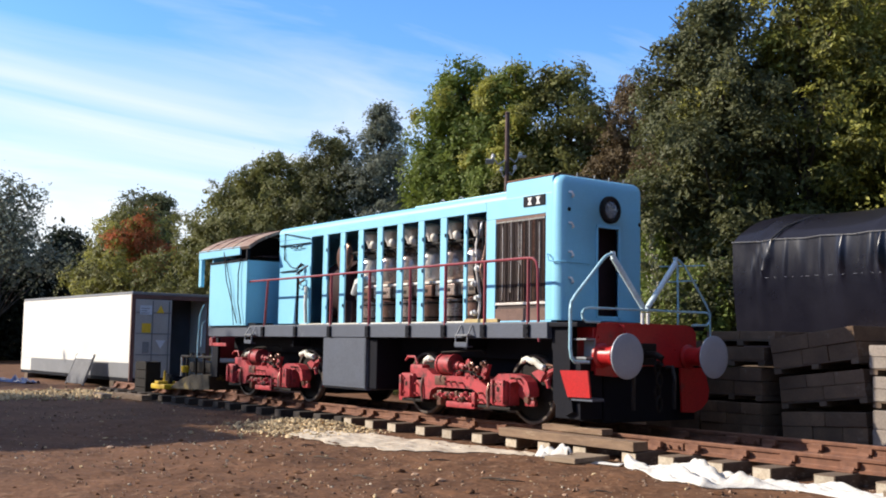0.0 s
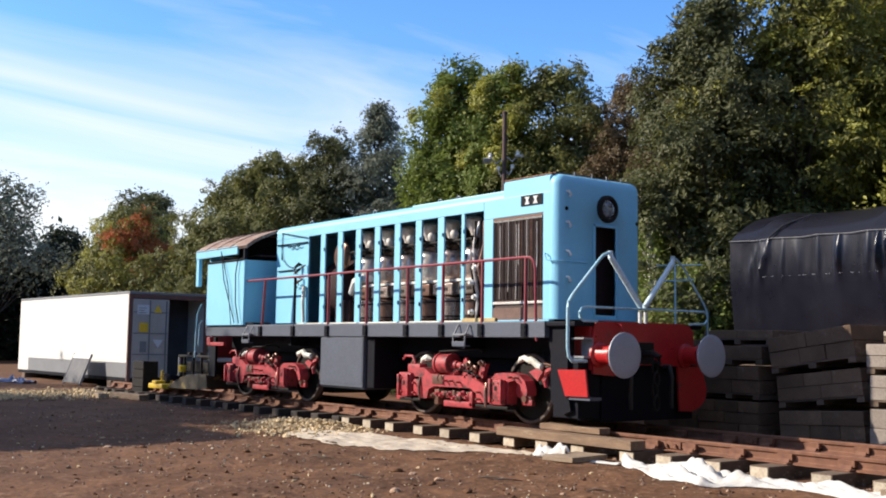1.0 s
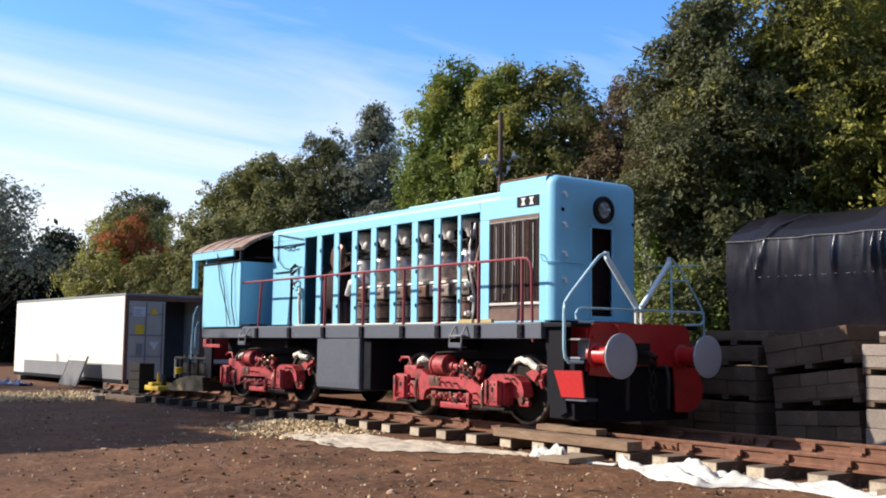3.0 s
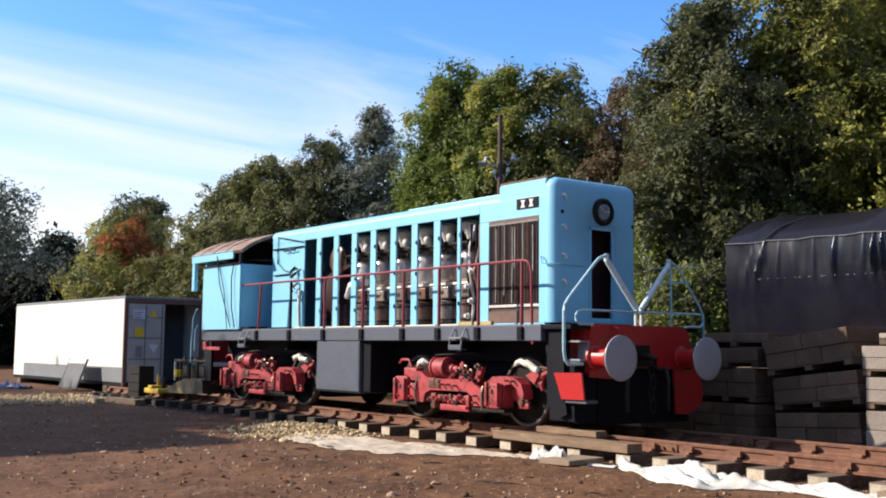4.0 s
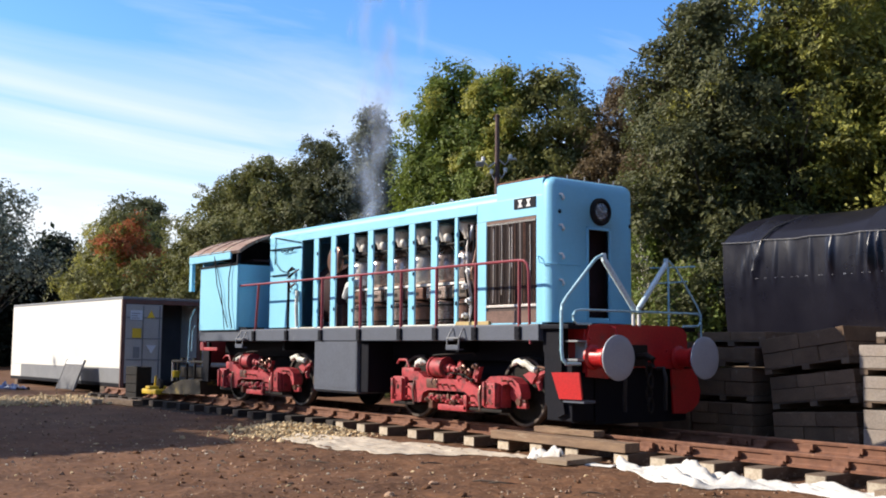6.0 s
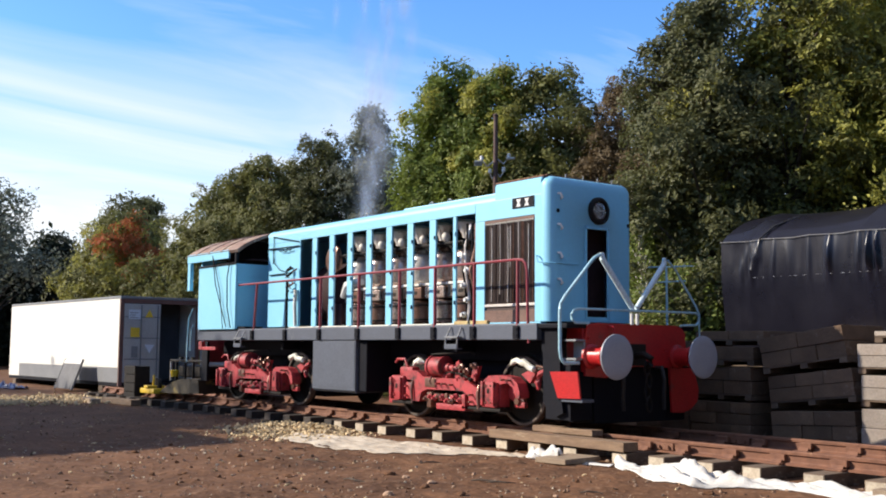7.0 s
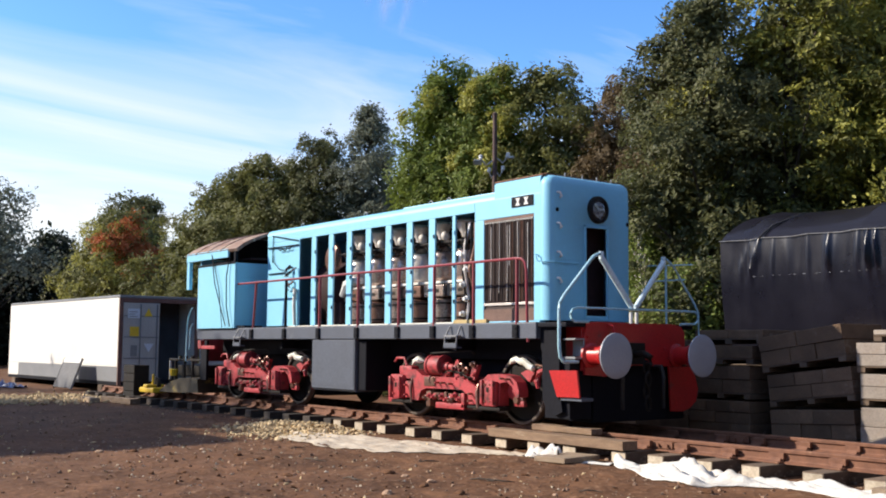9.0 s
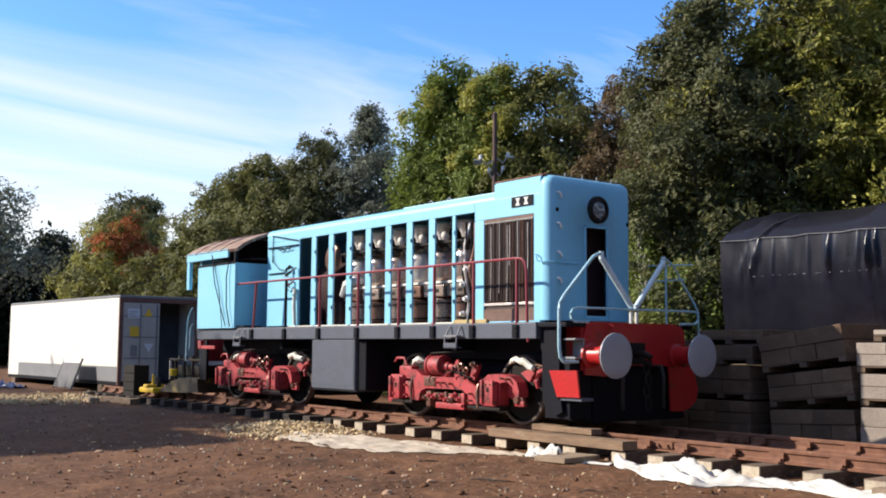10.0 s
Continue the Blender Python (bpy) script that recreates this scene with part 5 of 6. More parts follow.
# ---- white container ----
def build_container():
    L, W, H = 9.50, 2.44, 2.55
    c = thing("storage_container", "white storage container, shade put into its grey lower side, one end door open", "container", -13.4, -0.09, .24, 2.2)
    # local x runs back from the door end (negative), y across
    part("side_panel", B(-L, -.06, 0, .05, .52, H - .08, .01), WHITE, c)
    part("side_panel", B(-L, -8.45, 0, .05, .10, .516, .008), WHITE, c)
    # shade along the lower side is put into the colour here
    part("lower_band", B(-8.447, -.06, .002, .05, .10, .516, .008), GREY_AND_SHADE, c, "lower side greyed in colour for shade")
    part("side_panel", B(-L, -.06, W - .05, W, .10, H - .08, .01), WHITE, c)
    part("end_panel", B(-L, -L + .05, .055, W - .055, .10, H - .08, .01), WHITE, c)
    part("roof", B(-L, 0, 0, W, H - .075, H, .015), GREY_AND_SHADE, c)
    part("floor_pan", B(-L, 0, .01, W - .01, 0, .095, .01), NAVY, c, "dark base rail")
    for y in (0, W - .1):
        part("corner_post", B(-.056, .01, y - .005, y + .105, .0, H - .08, .01), BROWN_FRAME, c, "brown-painted corner post")
    part("header", B(-.05, .006, .11, W - .11, H - .20, H - .08, .01), BROWN_FRAME, c)
    # floor and cross sheet coloured dark for the shade inside
    part("lining", B(-L + .06, -1.2, .06, W - .06, .10, .14, .004), IN_SHADE, c)
    part("lining", B(-1.25, -1.2, .06, W - .06, .15, H - .1, .004), IN_SHADE, c, "dark sheet standing for the shaded inside")
    d = part("end_door", B(-.05, -.002, .115, 1.21, .11, H - .21, .012), DOOR_GREY, c, "closed pale grey end door with labels")
    for z in (.75, 1.35, 1.95):
        part("door_rib", B(-.002, .012, .14, 1.19, z, z + .03, .004), GREY_AND_SHADE, d)
    for y in (.62, 1.12):
        part("locking_bar", cyl(bm_(), (.035, y, .13), (.035, y, H - .25), .017, n=10), GREY_AND_SHADE, d)
    for y0, y1, z0, z1, m in ((.24, .60, 1.90, 2.17, SKY_LABEL), (.31, .58, 1.39, 1.66, YELLOW_LABEL), (.35, .54, .82, 1.13, GREY_AND_SHADE)):
        part("label_plate", B(.013, .017, y0, y1, z0, z1), m, d)
    part("warning_triangle", prism(bm_(), [(.74, 1.96), (.98, 1.96), (.86, 2.19)], "x", .013, .017), YELLOW_LABEL, d)
    part("pale_triangle", prism(bm_(), [(.74, 1.18), (1.04, 1.18), (.89, .94)], "x", .013, .017), SKY_LABEL, d)
    for k in range(3):
        part("text_bar", B(.018, .020, .28, .52 - .06 * (k % 2), 1.94 + .065 * k, 1.96 + .065 * k), GREY_AND_SHADE, d)
    # right-hand door swung right round
    part("open_door", box(bm_(), 0, 1.12, .02, .06, .11, H - .21, .012, Matrix.Translation((.02, W + .02, 0)) @ pose(0, 0, 0, 0, 0, 25)), DOOR_GREY, c, "open end door")
    for x in (-1, -4.5, -8.6):
        b = part("timber_bearer", box(bm_(), -.15, .15, -.1, W + .1, -.24, -.003, .01), TIMBER)
        b.matrix_basis = c.matrix_basis @ pose(x, 0, 0)
        tagged(b, "timber bearer beneath the container", "timber", "bearers of the container")
    # board leaning on the side
    bd = thing("leaning_board", "board leaning on the container, shade put into its grey below the white top", "board", -15.95, -.80, .08, 2.2)
    m = pose(0, 0, 0, -20)
    part("board", box(bm_(), -.66, .66, -.02, .02, .03, .80, .006, m), BOARD_SHADE, bd)
    part("board_top", box(bm_(), -.66, .66, -.025, .02, .803, .93, .006, m), WHITE, bd)
    part("board_frame", box(bm_(), -.71, -.663, -.03, .03, 0, .95, .006, m), BOARD_SHADE, bd)
    part("board_frame", box(bm_(), .663, .71, -.03, .03, 0, .95, .006, m), BOARD_SHADE, bd)


build_container()


# ---- yellow track machine and timber by the end of the track ----
def build_yellow():
    y = thing("track_trolley", "yellow and brown track trolley with levers standing on the rails", "trolley", -7.6, -.2, .29)
    hump = [(-.55, .0), (-.36, .08), (-.15, .16), (.2, .27), (.7, .36), (1.2, .38), (1.6, .36), (1.66, .05)]
    part("deck", prism(bm_(), hump, "y", -.85, .85), BROWN_YELLOW_SHADE, y, "olive-brown rounded deck", smooth=True)
    part("shoe", B(-1.36, -.52, -1.0, -.62, -.03, .09, .03), YELLOW, y)
    part("shoe_arm", B(-1.05, -.80, -1.03, -.60, .093, .16, .02), YELLOW, y)
    part("lever", tube(bm_(), [(-.90, -.85, .15), (-.87, -.85, .40)], .028, 8), YELLOW, y)
    part("engine_box", B(-.05, 1.55, -.6, .6, .38, .66, .04), GREASE, y, "greasy brown engine box")
    for x in (-.18, .12, .62, 1.05, 1.55):
        part("frame_post", tube(bm_(), [(x, -.72, .30), (x, -.72, .76)], .03, 8), STEEL if x == -.18 else GREASE, y)
    part("frame_rail", B(-.2, 1.58, -.75, -.69, .74, .79, .01), GREASE, y)
    part("frame_rail", B(-.2, 1.58, .60, .66, .74, .79, .01), GREASE, y)
    for x in (.25, .55, .9):
        part("fuel_cap", cyl(bm_(), (x, -.66, .79), (x, -.66, .85), .05, n=10), BROWN_YELLOW_SHADE, y)
    part("bucket", turned(bm_(), (.36, -.87, .40), (0, 0, 1), [(0, .08), (.14, .10), (.15, .09)], 14), YELLOW, y)
    for x in (-.9, .7):
        for s in (-.75, .75):
            part("wheel", turned(bm_(), (x, s - .05, .16), (0, 1, 0), [(0, .17), (.03, .19), (.04, .16), (.10, .16)], 18), GREASE, y)
    crate = thing("timber_crate", "dark brown timber crate beside the track", "crate", -9.95, -.75, .02, 4)
    for k in range(4):
        part("board", B(-.30, .30, -.35, -.32, .02 + .215 * k, .22 + .215 * k, .005), GREASE, crate)
    part("crate_side", B(.25, .30, -.315, .05, .02, .86, .005), GREASE, crate)
    part("crate_side", B(-.30, -.25, -.315, .05, .02, .86, .005), GREASE, crate)
    part("crate_back", B(-.245, .245, .02, .05, .02, .86, .005), GREASE, crate)


build_yellow()


# ---- pallet stacks of walling blocks beyond the track ----
def pallet_pack(x, y, z, w, d, h, tilt, seed, rows=2, block=None):
    block = block or BLOCK
    rnd = random.Random(seed)
    t = thing("block_pallet", "stacked pallet of brown-grey walling blocks", "pallet", x, y, z, 0, group="stacked block pallets")
    t.matrix_basis = pose(x, y, z, 0, tilt, rnd.uniform(-3, 3))
    for k in range(3):
        part("pallet_runner", B(-w / 2 + k * (w / 2 - .06), -w / 2 + k * (w / 2 - .06) + .12, -d / 2, d / 2, 0, .065, .004), TIMBER, t)
    part("pallet_deck", B(-w / 2, w / 2, -d / 2, d / 2, .067, .088, .003), TIMBER, t)
    hh = (h - .09) / rows
    for r in range(rows):
        n = 2 + (r + seed) % 2
        cut = [-w / 2 + w * (i + (rnd.uniform(-.16, .16) if 0 < i < n else 0)) / n for i in range(n + 1)]
        for a, b in zip(cut, cut[1:]):
            o = rnd.uniform(-.015, .015)
            part("block", B(a + .004, b - .004, -d / 2 + o, d / 2 + o, .091 + r * hh, .091 + (r + 1) * hh - .006, .010), block, t)
    return t


def build_stacks():
    # (x, y, base, width, height, tilt, rows, material), column by column
    packs = [(4.25, 2.95, .01, 1.12, .60, 0, 2, BLOCK), (4.25, 2.98, .63, 1.10, .48, 1, 2, BLOCK), (4.3, 2.95, 1.14, 1.1, .40, 0, 2, BLOCK),
             (5.43, 2.95, .01, 1.18, .60, 0, 3, BLOCK), (5.44, 2.99, .64, 1.16, .50, 0, 2, BLOCK), (5.42, 2.95, 1.165, 1.20, .29, .5, 1, BLOCK), (5.55, 3.05, 1.475, 1.3, .22, 0, 1, BLOCK),
             (7.06, 2.95, .045, 1.36, .50, -3, 2, BLOCK), (7.05, 2.97, .625, 1.42, .47, -6.5, 2, BLOCK), (6.92, 2.95, 1.145, 1.38, .53, -8.5, 2, BLOCK),
             (6.55, 4.05, .01, 1.3, .78, 0, 2, BLOCK), (6.55, 4.05, .80, 1.3, .86, 0, 2, BLOCK),
             (8.52, 2.95, .01, 1.45, .61, 0, 2, PALE_BLOCK), (8.52, 2.98, .64, 1.46, .43, .5, 2, PALE_BLOCK), (8.50, 2.95, 1.09, 1.46, .41, 0, 2, PALE_BLOCK), (8.75, 2.99, 1.515, 1.48, .16, 0, 1, PALE_BLOCK),
             (10.1, 2.95, .01, 1.45, .6, 0, 2, PALE_BLOCK), (10.1, 2.98, .63, 1.45, .5, 1, 2, PALE_BLOCK), (10.1, 2.95, 1.15, 1.45, .5, 0, 2, PALE_BLOCK)]
    for k, (x, y, z, w, h, tilt, rows, m) in enumerate(packs):
        pallet_pack(x, y, z, w, 1.1, h, tilt, 10 + k, rows, m)


build_stacks()


# ---- wagon under a black tarpaulin ----
def build_tarp():
    t = thing("sheeted_wagon", "wagon covered by a black tarpaulin with wrinkled sides", "wagon", 0, 0, 0)
    x0, x1, y0, y1 = 3.86, 13.5, 4.5, 7.0
    prof = [(y0, .9), (y0, 3.32)] + [(y0 + .02 + (y1 - y0 - .04) * i / 14, 3.33 + .58 * math.sin(math.pi * i / 14) ** .75) for i in range(15)] + [(y1, 3.32), (y1, .9)]
    # loft along x with sag and wrinkles
    verts, faces = [], []
    nx = 520
    rnd = random.Random(9)
    folds = [(4.75, .05, .05, .45), (4.62, .03, .04, .6), (6.05, .05, .05, 0), (6.72, .07, .04, -.06), (6.86, .05, .03, -.08), (7.75, .05, .04, .05), (8.25, .08, .05, -.25), (8.45, .06, .04, -.2), (8.72, .09, .05, -.2), (8.9, .05, .04, -.3)]
    folds += [(5.0 + .31 * k + rnd.uniform(-.1, .1), rnd.uniform(.008, .025), rnd.uniform(.03, .08), rnd.uniform(-.15, .1)) for k in range(27)]
    fine = []
    for a, b in zip(prof, prof[1:]):
        n = 14 if abs(a[1] - b[1]) > 1 else 2
        fine += [(a[0] + (b[0] - a[0]) * i / n, a[1] + (b[1] - a[1]) * i / n) for i in range(n)]
    fine.append(prof[-1])
    for i in range(nx + 1):
        x = x0 + (x1 - x0) * i / nx
        hoop = abs(((x - x0 - .55) / 2.2) % 1 - .5) * 2
        for (y, z) in fine:
            side = z < 3.3
            wr = .020 * noise.noise(Vector((x * 1.7, 4.0, z * .4)))
            if z > 2.66:
                wr += sum(1.5 * a * math.exp(-((x - px + lean * (3.33 - z)) / w) ** 2) for px, a, w, lean in folds) + .008 * noise.noise(Vector((x * 11, 1, z * .5)))
            else:
                wr += .35 * sum(a * math.exp(-((x - px + lean * .67) / (w * 2.2)) ** 2) for px, a, w, lean in folds) * max(0, 1 - (2.66 - z) / 1.4)
            yy = y - (wr if side and y < 5 else 0) * min(1, (3.33 - z) * 3 + .15)
            yy += .2 * max(0, 2.66 - z) / 1.7 if y < 5 else 0
            zz = z + (0 if side else -.07 * (1 - hoop ** 3) * min(1, max(0, z - 3.36) / .25))
            verts.append((x, yy, zz))
    m = len(fine)
    for i in range(nx):
        for j in range(m - 1):
            faces.append((i * m + j, (i + 1) * m + j, (i + 1) * m + j + 1, i * m + j + 1))
    faces.append(tuple(range(m)))
    faces.append(tuple(nx * m + j for j in range(m))[::-1])
    tp = raw("tarpaulin", verts, faces, TARP, t, smooth=False)
    tp.data.shade_smooth(); tp.data.set_sharp_from_angle(angle=radians(40))
    part("eave_hem", tube(bm_(), [(x0 + i * .3, y0 - .03, 3.325 - .012 * (i % 3)) for i in range(33)], .007, 6), STEEL, tp, "pale worn hem")
    for k in range(26):
        x = x0 + .75 + k * .165 + rnd.uniform(-.05, .05)
        part("stitch", B(x, x + rnd.uniform(.015, .06), y0 - .050, y0 - .043, 2.658, 2.662), BUFFER_GREY, tp)
    part("wagon_floor", B(x0 + .1, x1 - .1, y0 + .1, y1 - .1, .95, 1.15, .02), TIMBER, t)
    for x in (5.2, 7.0, 10.4, 12.2):
        for y in (5.0, 6.5):
            part("wheel", turned(bm_(), (x, y - .06, .47), (0, 1, 0), [(0, .46), (.03, .47), (.12, .46)], 24), GREASE, t)
    part("strap", tube(bm_(), [(4.66, y0 - .045, 3.12), (4.72, y0 - .03, 3.34), (4.80, y0 + .25, 3.56), (5.0, y0 + .8, 3.78), (5.15, y0 + 1.25, 3.83)], .018, 6), RUBBER, tp, "black strap")


build_tarp()


# ---- pole with insulators ----
def build_pole():
    p = thing("utility_pole", "brown timber pole with insulators and floodlights", "pole", -5.9, 7.4, 0)
    part("shaft", cyl(bm_(), (0, 0, -.2), (0, 0, 7.75), .085, .06, 12), POLE_WOOD, p)
    part("cap", turned(bm_(), (0, 0, 7.74), (0, 0, 1), [(0, .075), (.03, .075), (.06, .03)], 12), POLE_WOOD, p)
    ax = Vector((.607, .795, 0))
    for s, z, l in ((-1, 6.55, .38), (1, 6.62, .36), (1, 6.25, .22), (-1, 6.2, .15)):
        e = ax * s * l
        a = part("bracket", tube(bm_(), [(0, 0, z - .05), (e.x * .6, e.y * .6, z - .22), (e.x, e.y, z - .05)], .022, 8), STEEL, p)
        part("insulator", turned(bm_(), (e.x, e.y, z - .06), (0, 0, 1), [(0, .035), (.03, .06), (.07, .045), (.10, .06), (.13, .03)], 12), PORCELAIN, a)
    part("floodlight", box(bm_(), -.11, .11, -.06, .06, -.07, .07, .015, Matrix.Translation((-.30, -.36, 6.42)) @ pose(0, 0, 0, 20, 0, 50)), STEEL, p, "grey floodlight")
    part("floodlight", box(bm_(), -.12, .12, -.05, .05, -.035, .035, .015, Matrix.Translation((.28, .30, 6.55)) @ pose(0, 0, 0, 10, 0, 50)), STEEL, p, "grey floodlight")


build_pole()


# ---- unseen block added behind the filmer, outlined to shade the far yard ----
def build_shade_block():
    s = thing("brick_shed", "unseen brick-coloured block added to cast the yard's shade", "shed", 0, 0, 0)
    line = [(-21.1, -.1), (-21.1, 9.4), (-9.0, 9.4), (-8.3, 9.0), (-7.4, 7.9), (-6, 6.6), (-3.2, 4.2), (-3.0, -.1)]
    part("wall", prism(bm_(), line, "y", -22, -16), SHADE_BLOCK, s)


build_shade_block()


# ---- trees ----
G_DARK = leaf_mat("dark_green_leaves", (0.066, 0.074, 0.030), (0.160, 0.162, 0.064))
G_MID = leaf_mat("green_leaves", (0.098, 0.134, 0.027), (0.235, 0.285, 0.058))
G_OLIVE = leaf_mat("olive_green_leaves", (0.105, 0.112, 0.036), (0.26, 0.255, 0.08))
G_YELLOW = leaf_mat("yellowing_leaves", (0.18, 0.185, 0.036), (0.50, 0.47, 0.10), (0.42, 0.25, 0.05))
G_GREY = leaf_mat("grey_green_leaves", (0.125, 0.14, 0.10), (0.25, 0.265, 0.19))
G_ORANGE = leaf_mat("orange_red_leaves", (0.40, 0.13, 0.04), (0.64, 0.19, 0.07), (0.72, 0.10, 0.06))
G_RUSTY = leaf_mat("brownish_autumn_leaves", (0.115, 0.080, 0.042), (0.23, 0.165, 0.085))
# near-black green: the deep shade of the wood is in the leaf colour
G_SHADE = leaf_mat("shade_darkened_green_leaves", (0.014, 0.020, 0.012), (0.035, 0.045, 0.02))


def leaves_mesh(name, blobs, count, size, material, parent, rnd, spread=1.0):
    """Leaves set in flat sprays, the sprays set round many clumps (x, y, z, r) and turned outwards and up."""
    w = np.array([b[3] ** 2 for b in blobs]); w = w / w.sum()
    rs = np.random.RandomState(rnd.randrange(10 ** 6))
    unit = lambda v: v / np.linalg.norm(v, axis=1)[:, None]
    m = max(len(blobs) * 3, count // 42)
    bl = np.array(blobs)[rs.choice(len(blobs), m, p=w)]
    d = unit(rs.normal(size=(m, 3)))
    sc = bl[:, :3] + d * (bl[:, 3] * spread * (0.35 + 0.75 * rs.rand(m)))[:, None] * np.array([1, 1, .8])
    out = bl[:, :3] * np.array([1, 1, 0]); out /= np.linalg.norm(out, axis=1)[:, None] + .3
    axis = unit(d * .7 + out * .6 + np.array([0, 0, .45]) + .25 * rs.normal(size=(m, 3)))
    sr = size * (2.2 + 2.6 * rs.rand(m))
    pick = rs.choice(m, count)
    g = rs.normal(size=(count, 3))
    ax = axis[pick]
    g -= ax * (g * ax).sum(1)[:, None] * .6
    c = sc[pick] + g * (sr[pick] * .62)[:, None]
    c[:, 2] = np.maximum(c[:, 2], 0.1)
    nrm = unit(ax + .42 * rs.normal(size=(count, 3)) + np.array([0, 0, .15]))
    a = unit(np.cross(nrm, rs.normal(size=(count, 3))))
    b = np.cross(nrm, a)
    s = size * (0.5 + 0.8 * rs.rand(count))[:, None]
    v = np.stack([c - a * s, c + b * s * .5 + nrm * s * .16, c + a * s, c - b * s * .5 + nrm * s * .16], 1).reshape(-1, 3)
    i = np.arange(count) * 4
    f = np.concatenate([np.stack([i, i + 1, i + 2], 1), np.stack([i, i + 2, i + 3], 1)])
    me = bpy.data.meshes.new(name)
    me.from_pydata(v.tolist(), [], f.tolist())
    me.materials.append(material)
    ob = new(name, me)
    ob.parent = parent
    return ob


def tree(name, label, x, y, height, radius, leaf, count, size, seed, low=0.08, bark=None, top=0.35, accents=(), spires=0, fill=0.3, patch=None, boughs=()):
    """Tapered trunk, branches and a crown of many clumps. low: where the crown starts; top: how narrow it ends; accents: (material, share, z range)."""
    rnd = random.Random(seed)
    t = thing(name, label, "tree", x, y, 0)
    bark = bark or BARK
    bm = tube(bm_(), [(0, 0, -.2), (.08 * rnd.uniform(-1, 1), .08, height * .3), (rnd.uniform(-.2, .2), rnd.uniform(-.2, .2), height * .62), (rnd.uniform(-.25, .25), rnd.uniform(-.2, .2), height * .93)],
              [.035 * height * .55, .028 * height * .55, .018 * height * .5, .02], 8)
    part("trunk", bm, bark, t, smooth=True)
    blobs, core = [], []
    n = int(70 + radius * 60)
    limbs = bm_()
    lob = [(rnd.random() * 6.28, rnd.uniform(.72, 1.12), rnd.random() * 6.28) for _ in range(5)]
    for k in range(n):
        f = low + (1 - low) * ((k + rnd.random()) / n) ** 0.9
        prof = math.sin(math.pi * min(1, (f - low * .4) * 0.62 + .24)) ** .7
        if f > .6:
            prof *= 1 - (1 - top) * ((f - .6) / .4) ** 1.6
        a = rnd.random() * 2 * math.pi
        lump = 1 + .11 * math.sin(3 * a + 9 * f + lob[0][0]) + .07 * math.sin(2 * a - 14 * f + lob[1][0])
        rr = radius * prof * lump * math.sqrt(.10 + .95 * rnd.random())
        br = (.22 + .13 * radius) * rnd.uniform(.55, 1.15) * (1 if f < .85 else .72)
        z = f * height - br * .7
        px, py = math.cos(a) * rr, math.sin(a) * rr
        blobs.append((px, py, z, br))
        core.append((px * .55, py * .55, z - .1, br * 1.5))
        if k % 4 == 0 and f > .2:
            zz = max(.3, z - rr * .7 - .3)
            tube(limbs, [(0, 0, zz), (px * .5, py * .5, zz + (z - zz) * .6), (px, py, z)], [.05, .03, .012], 5)
    for k in range(spires):
        a, q = rnd.random() * 6.28, radius * .8 * rnd.random()
        for h in range(4):
            blobs.append((math.cos(a) * q + .05 * h, math.sin(a) * q, height * (.93 - .16 * (q / radius)) + h * .16, .17 - .03 * h))
    for bx, by, bz, br in boughs:
        tube(limbs, [(0, 0, bz - 1.2), (bx * .5, by * .5, bz - .5), (bx, by, bz)], [.06, .035, .012], 5)
        for k in range(7):
            u = .45 + .1 * k
            blobs.append((bx * u + rnd.uniform(-.1, .1), by * u + rnd.uniform(-.1, .1), bz - .5 * (1 - u) + rnd.uniform(-.1, .1), br * (1.5 - u)))
    part("branchwork", limbs, bark, t, smooth=True)
    rest = count
    if patch:
        pm, share, q, pr = patch
        sel = [b for b in blobs if (Vector(b[:3]) - Vector(q)).length < pr]
        if sel:
            leaves_mesh("crown", [(b[0] * 1.05, b[1] * 1.05, b[2] + .05, b[3] * .9) for b in sel], int(count * share), size, pm, t, rnd)
            rest -= int(count * share)
    for am, share, z0, z1 in accents:
        sel = [b for b in blobs if z0 * height <= b[2] <= z1 * height]
        rnd.shuffle(sel)
        if sel:
            sub = sel[: max(3, int(len(sel) * min(1, share * 2.2)))]
            leaves_mesh("crown", [(b[0] * 1.06, b[1] * 1.06, b[2], b[3]) for b in sub], int(count * share), size, am, t, rnd)
            rest -= int(count * share)
    leaves_mesh("crown", blobs, int(rest * (1 - fill)), size, leaf, t, rnd)
    leaves_mesh("crown", core, int(rest * fill), size * 1.5, leaf, t, rnd)
    return t


